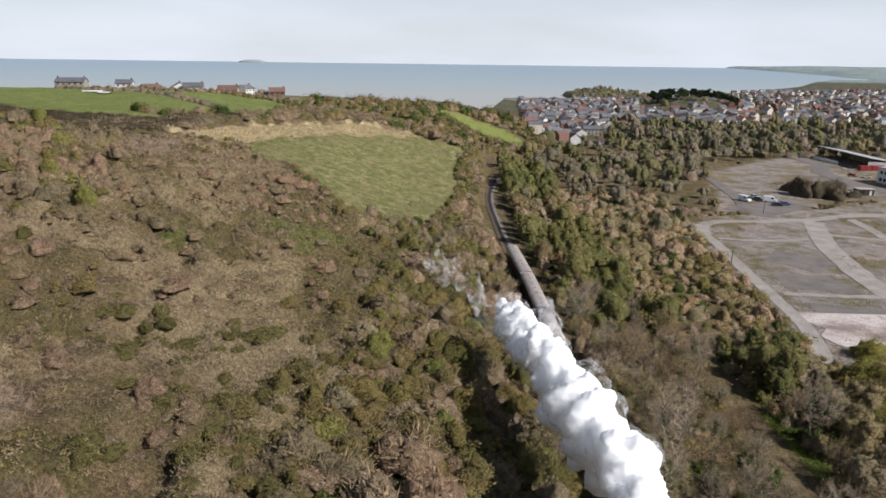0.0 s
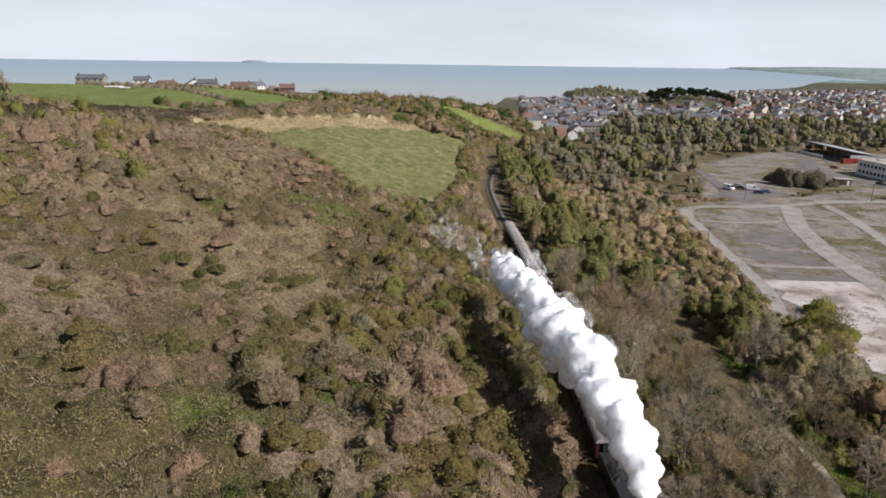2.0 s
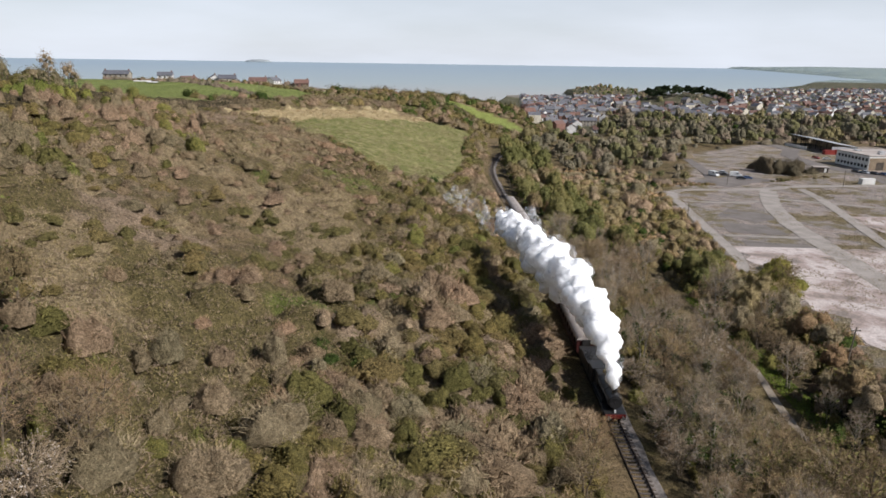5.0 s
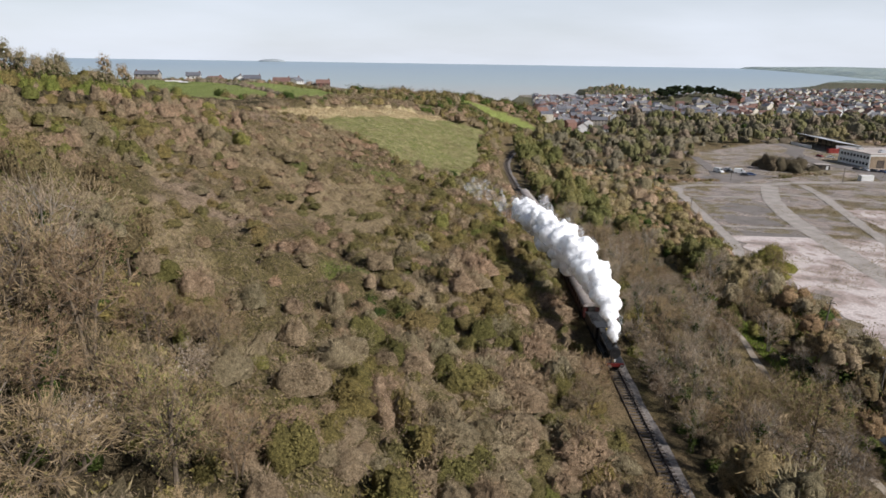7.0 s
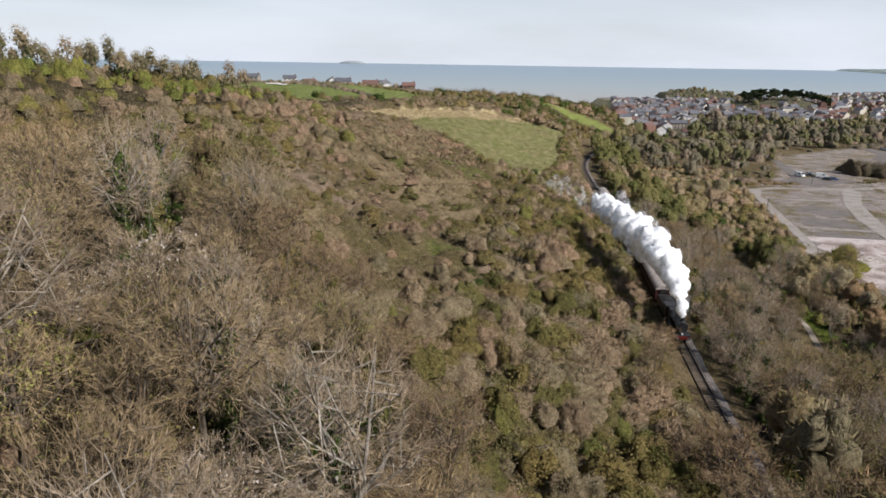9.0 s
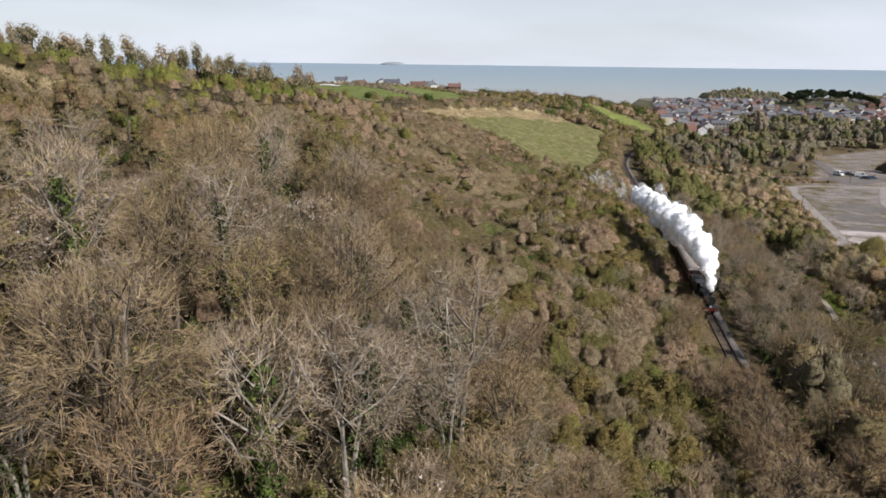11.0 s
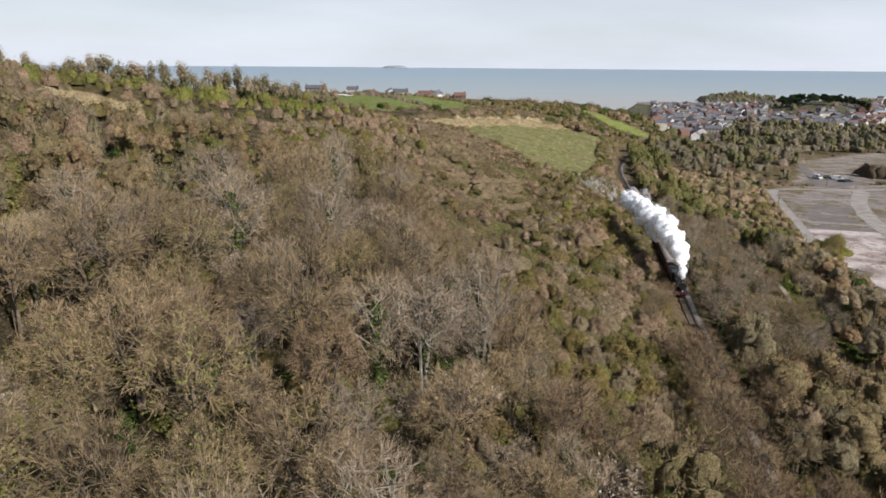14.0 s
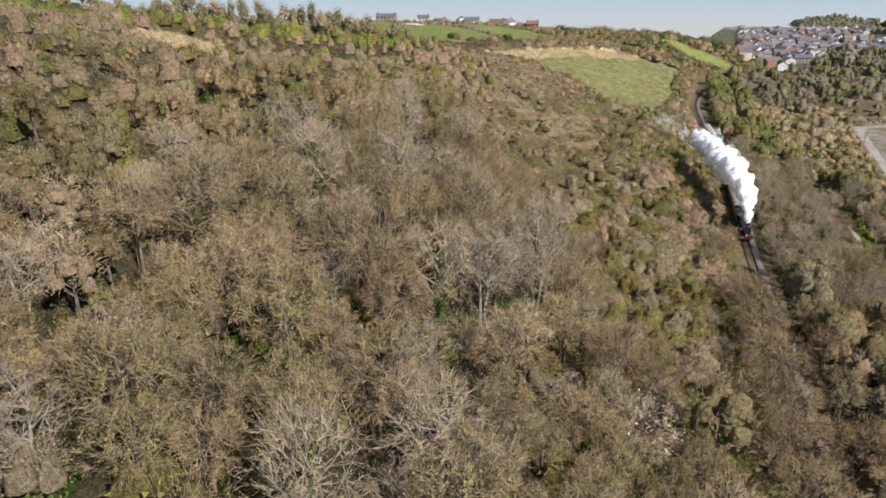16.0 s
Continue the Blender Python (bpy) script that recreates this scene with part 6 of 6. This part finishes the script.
def container(x, y, turn, mat, label):
    c = tagged(empty("container", x, y, ground_at(x, y) - 0.05, turn), label, "container")
    bm = bmesh.new()
    block(bm, -3.0, -1.2, 0.1, 3.0, 1.2, 2.6)
    for i in range(16):
        xx = -2.85 + i * 0.37
        for yy in (-1.24, 1.2):
            block(bm, xx, yy, 0.25, xx + 0.18, yy + 0.04, 2.45)
    part("shell", bm, mat, c)
    part("door", box_of(3.0, -1.1, 0.2, 3.06, 1.1, 2.5, 0.01), mat, c)


container_red = varied("red_container_paint", [(0.3, (0.20, 0.025, 0.02)), (0.7, (0.30, 0.045, 0.035))], 0.5, 0.6)
container(217, 338.0, 5, container_red, "red steel shipping container in the works yard")
container(224, 339.5, 5, container_red, "red steel shipping container in the works yard")
container(178.5, 239.0, 8, white_render, "white steel container beside the estate road")
hut = tagged(empty("hut", 176, 272, ground_at(176, 272) - 0.05, -8), "dark low hut with a flat roof", "hut")
part("wall", box_of(-3.2, -2, 0, 3.2, 2, 2.5, 0.02), dark_timber, hut)
part("roof", box_of(-3.5, -2.3, 2.5, 3.5, 2.3, 2.72, 0.03), felt, hut)
part("door", box_of(1.4, -2.05, 0.1, 2.4, -2.0, 2.1), white_render, hut, "pale door")
part("window", box_of(-2.2, -2.05, 1.1, -0.6, -2.0, 2.0), glass_dark, hut)
lw = tagged(empty("yard_wall", 212.5, 402, ground_at(213, 380), -87), "low pale concrete yard wall", "wall")
for i in range(11):
    part("panel", box_of(i * 4.0, -0.1, 0, i * 4.0 + 3.9, 0.1, 1.8, 0.02), white_render, lw)

# ---- poles ----
pole_wood = varied("weathered_pole", [(0.3, (0.10, 0.085, 0.07)), (0.7, (0.20, 0.175, 0.15))], 1.5, 0.9)


def utility_pole(x, y, h, label="weathered wooden utility pole with a crossarm", lean=0):
    p = tagged(empty("utility_pole", x, y, ground_at(x, y) - 0.3), label, "utility pole")
    bm = bmesh.new()
    rod(bm, (0, 0, 0), (lean, 0, h + 0.3), 0.15, 10, 0.1)
    part("pole", bm, pole_wood, p)
    part("crossarm", box_of(lean - 0.8, -0.06, h - 0.4, lean + 0.8, 0.06, h - 0.25), pole_wood, p)
    for k in (-0.7, 0, 0.7):
        ib = bmesh.new()
        rod(ib, (lean + k, 0, h - 0.25), (lean + k, 0, h - 0.05), 0.05, 8)
        part("insulator", ib, white_render, p)


utility_pole(64.4, 57.5, 7.5, lean=0.5)
utility_pole(59.8, 32.5, 8.0)
utility_pole(75.5, 209, 9.0)
utility_pole(74.8, 163, 6.0)
utility_pole(165, 233, 7.0)
utility_pole(116, 233, 5.0)

# ---- houses ----
slate = varied("grey_slate", [(0.3, (0.085, 0.088, 0.10)), (0.7, (0.165, 0.165, 0.18))], 0.6, 0.7, fine=5, tint=0.25)
red_tile = varied("red_clay_tile", [(0.3, (0.115, 0.066, 0.054)), (0.7, (0.20, 0.115, 0.092))], 0.6, 0.85, fine=5, tint=0.25)
brick_mat = varied("red_brick", [(0.3, (0.15, 0.080, 0.062)), (0.7, (0.25, 0.140, 0.108))], 0.8, 0.9, fine=6, tint=0.2)
cream = varied("cream_render", [(0.3, (0.52, 0.47, 0.38)), (0.7, (0.66, 0.61, 0.50))], 0.4, 0.9, fine=4, tint=0.15)
stone_wall = varied("grey_stone", [(0.3, (0.20, 0.18, 0.155)), (0.7, (0.33, 0.30, 0.26))], 0.6, 0.9, fine=5, tint=0.15)
house_white = varied("house_whitewash", [(0.3, (0.50, 0.49, 0.47)), (0.7, (0.68, 0.67, 0.65))], 0.4, 0.9, fine=4, tint=0.1)
door_paint = plain("door_paint", (0.06, 0.08, 0.10), 0.5)


def gable_roof(w, d, z, rise, over=0.35):
    bm = bmesh.new()
    v = [bm.verts.new(p) for p in ((-w / 2 - over, -d / 2 - over, z), (w / 2 + over, -d / 2 - over, z), (w / 2 + over, d / 2 + over, z), (-w / 2 - over, d / 2 + over, z), (-w / 2 - over, 0, z + rise), (w / 2 + over, 0, z + rise))]
    f = [bm.faces.new(k) for k in ((v[0], v[1], v[5], v[4]), (v[2], v[3], v[4], v[5]))]
    bm.normal_update()
    bmesh.ops.solidify(bm, geom=f, thickness=-0.22)
    return bm


def house_body(w, d, z, rise):
    bm = bmesh.new()
    v = [bm.verts.new(p) for p in ((-w / 2, -d / 2, -1.5), (w / 2, -d / 2, -1.5), (w / 2, d / 2, -1.5), (-w / 2, d / 2, -1.5), (-w / 2, -d / 2, z), (w / 2, -d / 2, z), (w / 2, d / 2, z), (-w / 2, d / 2, z), (-w / 2, 0, z + rise), (w / 2, 0, z + rise))]
    for k in ((0, 1, 5, 4), (2, 3, 7, 6), (1, 2, 6, 9, 5), (3, 0, 4, 8, 7), (3, 2, 1, 0), (4, 5, 9, 8), (6, 7, 8, 9)):
        bm.faces.new([v[i] for i in k])
    bmesh.ops.recalc_face_normals(bm, faces=bm.faces)
    return bm


def house(w, d, storeys, wall_m, roof_m, label, cols=3, chimneys=1, group="houses of the town"):
    h = tagged(empty("house", 0, 0, 0), label, "house", group)
    z, rise = 2.6 * storeys, d * 0.36
    part("wall", house_body(w, d, z, rise), wall_m, h)
    roof = part("roof", gable_roof(w, d, z - 0.1, rise + 0.05), roof_m, h)
    for i in range(chimneys):
        x = (w / 2 - 0.6) * (1 if i == 0 else -1)
        cb = box_of(x - 0.4, -0.35, z + rise - 0.8, x + 0.4, 0.35, z + rise + 1.1)
        rod(cb, (x, 0, z + rise + 1.1), (x, 0, z + rise + 1.5), 0.14, 8)
        part("chimney", cb, brick_mat, roof)
    wm = bpy.data.meshes.new("window")
    wb2 = box_of(-0.5, -0.05, 0, 0.5, 0.05, 1.2)
    wb2.to_mesh(wm)
    wb2.free()
    wm.materials.append(glass_dark)
    for side in (-1, 1):
        for s_ in range(storeys):
            for c in range(cols):
                x = (c + 0.5) / cols * w - w / 2
                if s_ == 0 and c == cols // 2:
                    if side < 0:
                        part("door", box_of(x - 0.45, -d / 2 - 0.06, 0, x + 0.45, -d / 2 + 0.02, 2.05), door_paint, h)
                    continue
                part("window", wm, None, h, at=pose(x, side * d / 2, 0.9 + 2.6 * s_))
    return h


KINDS = [
    house(9, 7.5, 2, house_white, slate, "white rendered house with a grey slate roof"),
    house(11, 8, 2, cream, slate, "cream rendered house with a grey slate roof"),
    house(9, 8, 2, brick_mat, red_tile, "red brick house with a clay tile roof"),
    house(14, 8, 2, house_white, red_tile, "white terrace with a red-brown tiled roof", 5, 2),
    house(16, 8, 2, stone_wall, slate, "grey stone terrace with a slate roof", 5, 2),
    house(11, 9, 1, house_white, red_tile, "white bungalow with a red tiled roof"),
    house(10, 9, 3, stone_wall, slate, "tall grey stone house with a slate roof"),
]
SPOTS = []
hr_ = np.random.RandomState(17)
for y in np.arange(432, 1090, 15.0):
    lo_, hi_ = 0.105 * y + 12, 0.41 * y + 40 * smooth(500, 800, np.array(y))
    for x in np.arange(lo_, hi_, 15.5):
        if hr_.rand() < 0.82 - 0.4 * (y < 470) * (x > 0.2 * y):
            SPOTS.append((x + hr_.uniform(-6, 6), y + hr_.uniform(-9, 9)))
far_spots = []
for y in np.arange(640, 1500, 24.0):
    for x in np.arange(0.43 * y, 0.74 * y, 19.0):
        if hr_.rand() < 0.72 and y < np.interp(x, SHORE_X, SHORE_Y) - 75:
            far_spots.append((x + hr_.uniform(-5, 5), y + hr_.uniform(-6, 6)))
SPOTS = [p for p in SPOTS if not (p[0] > 0.25 * p[1] and p[1] < 610) and p[1] < np.interp(p[0], SHORE_X, SHORE_Y) - 60 and not (240 < p[0] < 362 and 770 < p[1] < 870)]
hr_.shuffle(SPOTS)
hr_.shuffle(far_spots)
town = SPOTS[:250] + far_spots[:45]
rest_spots = SPOTS[250:] + far_spots[45:]
placed = set()


def place_house(k, x, y, turn, label=None):
    z = ground_at(x, y)
    m = pose(x, y, z, 0, 0, turn)
    if k in placed:
        h = copy_thing(KINDS[k], m)
    else:
        placed.add(k)
        h = KINDS[k]
        h.matrix_basis = m
    h.scale = (0.85, 0.85, 0.85)
    if label:
        h["label"] = label
    return h


for x, y in town:
    k = int(hr_.choice(7, p=[0.34, 0.2, 0.08, 0.09, 0.17, 0.04, 0.08]))
    if x > 0.42 * y:
        k = int(hr_.choice([2, 3, 5, 3, 2, 0]))
    place_house(k, x, y, 20 + 14 * float(wobble(np.array([x]), np.array([y]), 60, 301)[0]) * 3 + hr_.choice([0, 90, 0, 180]) + hr_.uniform(-6, 6))
# houses and farm on the ridge above the fields
for k, x, y, turn in ((4, -206, 373, 8), (0, -174, 367, 15), (5, -162, 371, 60), (0, -145, 369, -65), (1, -136, 365, 20), (5, -118, 367, 10), (0, -111, 375, 70), (2, -93, 373, 15)):
    if x < 0:
        hh = place_house(k, x, y, turn)
        hh["group"] = "houses on the ridge"
        hh.scale = (0.92, 0.92, 0.76)


def distant_roofs():
    """Further houses of the town, too small to tell apart."""
    acc, idx = [], []
    for x, y in rest_spots:
        w, d, h, r = hr_.uniform(7, 13), hr_.uniform(6, 7.5), hr_.uniform(4, 5), hr_.uniform(2.0, 2.8)
        an = radians(hr_.choice([15, 105]) + hr_.uniform(-25, 25))
        z = ground_at(x, y)
        c, s_ = math.cos(an), math.sin(an)
        P = [(-w / 2, -d / 2, -1), (w / 2, -d / 2, -1), (w / 2, d / 2, -1), (-w / 2, d / 2, -1), (-w / 2, -d / 2, h), (w / 2, -d / 2, h), (w / 2, d / 2, h), (-w / 2, d / 2, h), (-w / 2, 0, h + r), (w / 2, 0, h + r)]
        P = [(x + a * c - b * s_, y + a * s_ + b * c, z + e) for a, b, e in P]
        wall_i, roof_i = hr_.randint(0, 3), 3 + (hr_.rand() < 0.3)
        for f, i in (((0, 1, 5), wall_i), ((0, 5, 4), wall_i), ((2, 3, 7), wall_i), ((2, 7, 6), wall_i), ((1, 2, 6), wall_i), ((1, 6, 5), wall_i), ((5, 6, 9), wall_i), ((3, 0, 4), wall_i), ((3, 4, 7), wall_i), ((4, 8, 7), wall_i), ((4, 5, 9), roof_i), ((4, 9, 8), roof_i), ((6, 7, 8), roof_i), ((6, 8, 9), roof_i)):
            acc.append([P[j] for j in f])
            idx.append(i)
    o = new("distant_houses", tris("distant_houses", np.array(acc), [house_white, cream, brick_mat, slate, red_tile], idx))
    tagged(o, "crowded roofs of the far side of the town", "houses", kind="stuff")


distant_roofs()
ridge = np.concatenate([along([(-205, 362), (-188, 350), (-160, 336), (-130, 318), (-112, 300), (-96, 286)], 1.5, 1.8, 0.6, 1.2), along([(-170, 362), (-140, 356), (-110, 358), (-80, 360)], 0.9, 3.0, 0.7, 1.6), along([(-212, 366), (-160, 360), (-120, 357), (-80, 362), (-58, 366)], 1.6, 2.5, 0.5, 1.0), along([(-165, 380), (-140, 382), (-86, 384)], 2.5, 3.0, 0.8, 1.5), np.array([(-103, 378, 2.7), (-100, 374, 2.0), (-97, 376, 2.2), (-94, 373, 1.8), (-164, 378, 1.8), (-160, 380, 1.6), (-46, 392, 1.8)])])
scatter("ridge_bushes", ridge, 120, "twig", far_twig, "brown garden bushes round the houses on the ridge", "bush", 2.0, 2.4, 44)
# trees of the town
green = thin_out(spread_spots(np.random.RandomState(23), 40, 410, 1000, 1400, 5200, 0.7, 1.3, lambda x, y: ((x > 0.1 * y + 8) & (x < 0.78 * y) & (wobble(x, y, 40, 311) > -0.5) & (y < np.interp(x, SHORE_X, SHORE_Y) - 70)) * 1.0), 7.2)
hd = np.random.RandomState(29)
green = np.concatenate([green, np.stack([hd.normal(300, 36, 70), hd.normal(1280, 40, 70), hd.uniform(0.4, 0.8, 70)], -1)])
kg = np.random.RandomState(3).randint(0, 4, len(green))
scatter("town_trees", green[kg < 2], 80, "twig", far_twig, "bare brown garden trees among the houses", "trees", 3.0, 6.0, 41)
scatter("town_trees", green[kg == 2], 80, "mixed", far_olive, "olive willows among the houses", "trees", 3.0, 5.5, 42)
scatter("town_trees", green[kg == 3], 80, "leaf", ivy, "dark evergreen trees among the houses", "trees", 2.6, 4.5, 43)


# pines on the knoll above the harbour
def pine_meshes(seed):
    rngp = np.random.RandomState(seed)
    bm = bmesh.new()
    tube(bm, [(0, 0, -0.5), (0.2, 0.1, 5), (0.1, 0.3, 9.5)], [0.4, 0.3, 0.15], 7)
    pads = []
    for i in range(12):
        an = i * 2.4
        rr = rngp.uniform(1.5, 4.2)
        q = (math.cos(an) * rr, math.sin(an) * rr, rngp.uniform(4.5, 11))
        tube(bm, [(0.1, 0.2, q[2] - 2.2), q], [0.14, 0.05], 4)
        pads.append((q, rngp.uniform(1.8, 2.8)))
    t = bpy.data.meshes.new("trunk")
    bm.to_mesh(t)
    bm.free()
    t.materials.append(bark_grey)
    arr = []
    for q, r in pads:
        d = unit(rngp.normal(size=(170, 3))) * rngp.uniform(0.4, 1, (170, 1)) * r * np.array([1, 1, 0.5])
        arr.append(leaves(rngp, d + np.array(q), rngp.uniform(0.7, 1.1, 170)))
    return t, tris("crown", np.concatenate(arr), pine_leaf)


pines = [pine_meshes(s_) for s_ in (1, 2)]
pr = np.random.RandomState(9)
pine_first = {}
for i in range(44):
    x, y = pr.uniform(254, 350), pr.uniform(800, 850)
    if 303 < x < 309:
        continue
    k = i % 2
    m = pose(x, y, ground_at(x, y) - 0.2, 0, 0, pr.uniform(0, 360))
    if k in pine_first:
        t = copy_thing(pine_first[k], m)
    else:
        t = tagged(empty("pine_tree", 0, 0, 0), "dark green wind-shaped pine on the knoll", "tree", "pines above the harbour")
        t.matrix_basis = m
        part("trunk", pines[k][0], None, t)
        part("crown", pines[k][1], None, t)
        pine_first[k] = t
    sc = pr.uniform(0.85, 1.15)
    t.scale = (sc, sc, sc)

# harbour wall, far island, far shore houses
hw = tagged(empty("harbour_wall", 0, 0, SEA), "pale stone harbour wall at the water's edge", "wall")
hb = bmesh.new()
for i in range(16):
    block(hb, 96 + i * 8.0, 1098 + i * 1.2, -2, 103.8 + i * 8.0, 1104 + i * 1.2, 5.5 + (i % 3) * 0.3)
part("wall", hb, stone_wall, hw)
isl = tagged(empty("island", -1290, 4560, water_height(0, 4560)), "low flat grey island on the horizon", "island")
ib = bmesh.new()
bmesh.ops.create_icosphere(ib, subdivisions=3, radius=1.0)
for v in ib.verts:
    d = v.co.normalized()
    v.co = Vector((d.x * 95, d.y * 40, max(d.z, -0.1) ** 1.0 * 17 * (1 if d.z > 0 else 0.3) + 2.5 * noise.noise(d * 3)))
# pale blue-grey rock, the horizon haze mixed into its colour
part("rock", ib, varied("hazy_rock", [(0.3, (0.22, 0.25, 0.27)), (0.7, (0.30, 0.33, 0.34))], 0.02, 0.95), isl)

# a pale dead trunk at the foot of the pasture and white sheeting on the ridge field
log = tagged(empty("fallen_trunk", -10, 171, ground_at(-10, 171) + 0.25, 10), "pale bleached fallen tree trunk at the field edge", "log")
lb = bmesh.new()
tube(lb, [(-3.6, 0, 0), (-1, 0.15, 0.1), (2, -0.1, 0.2), (4.2, 0.3, 0.5)], [0.34, 0.3, 0.24, 0.12], 9)
part("trunk", lb, varied("bleached_wood", [(0.3, (0.36, 0.31, 0.25)), (0.7, (0.55, 0.49, 0.41))], 2.0, 0.9), log)
lb = bmesh.new()
tube(lb, [(2, -0.1, 0.2), (3.2, -0.9, 0.9)], [0.14, 0.05], 7)
part("branch", lb, bpy.data.materials["bleached_wood"], log)
for x, y, a, ln in ((-166, 318, 12, 9.0), (-158, 313, -8, 6.0)):
    sh_ = tagged(empty("crop_cover", x, y, ground_at(x, y), a), "white plastic crop cover lying on the ridge field", "crop cover")
    cb = bmesh.new()
    bmesh.ops.create_grid(cb, x_segments=18, y_segments=6, size=1.0)
    for v in cb.verts:
        v.co = Vector((v.co.x * ln / 2, v.co.y * 1.6, 0.55 + 0.45 * (1 - v.co.y**2) + 0.06 * noise.noise(Vector((v.co.x * 6, v.co.y * 5, a)))))
    part("sheet", cb, house_white, sh_)
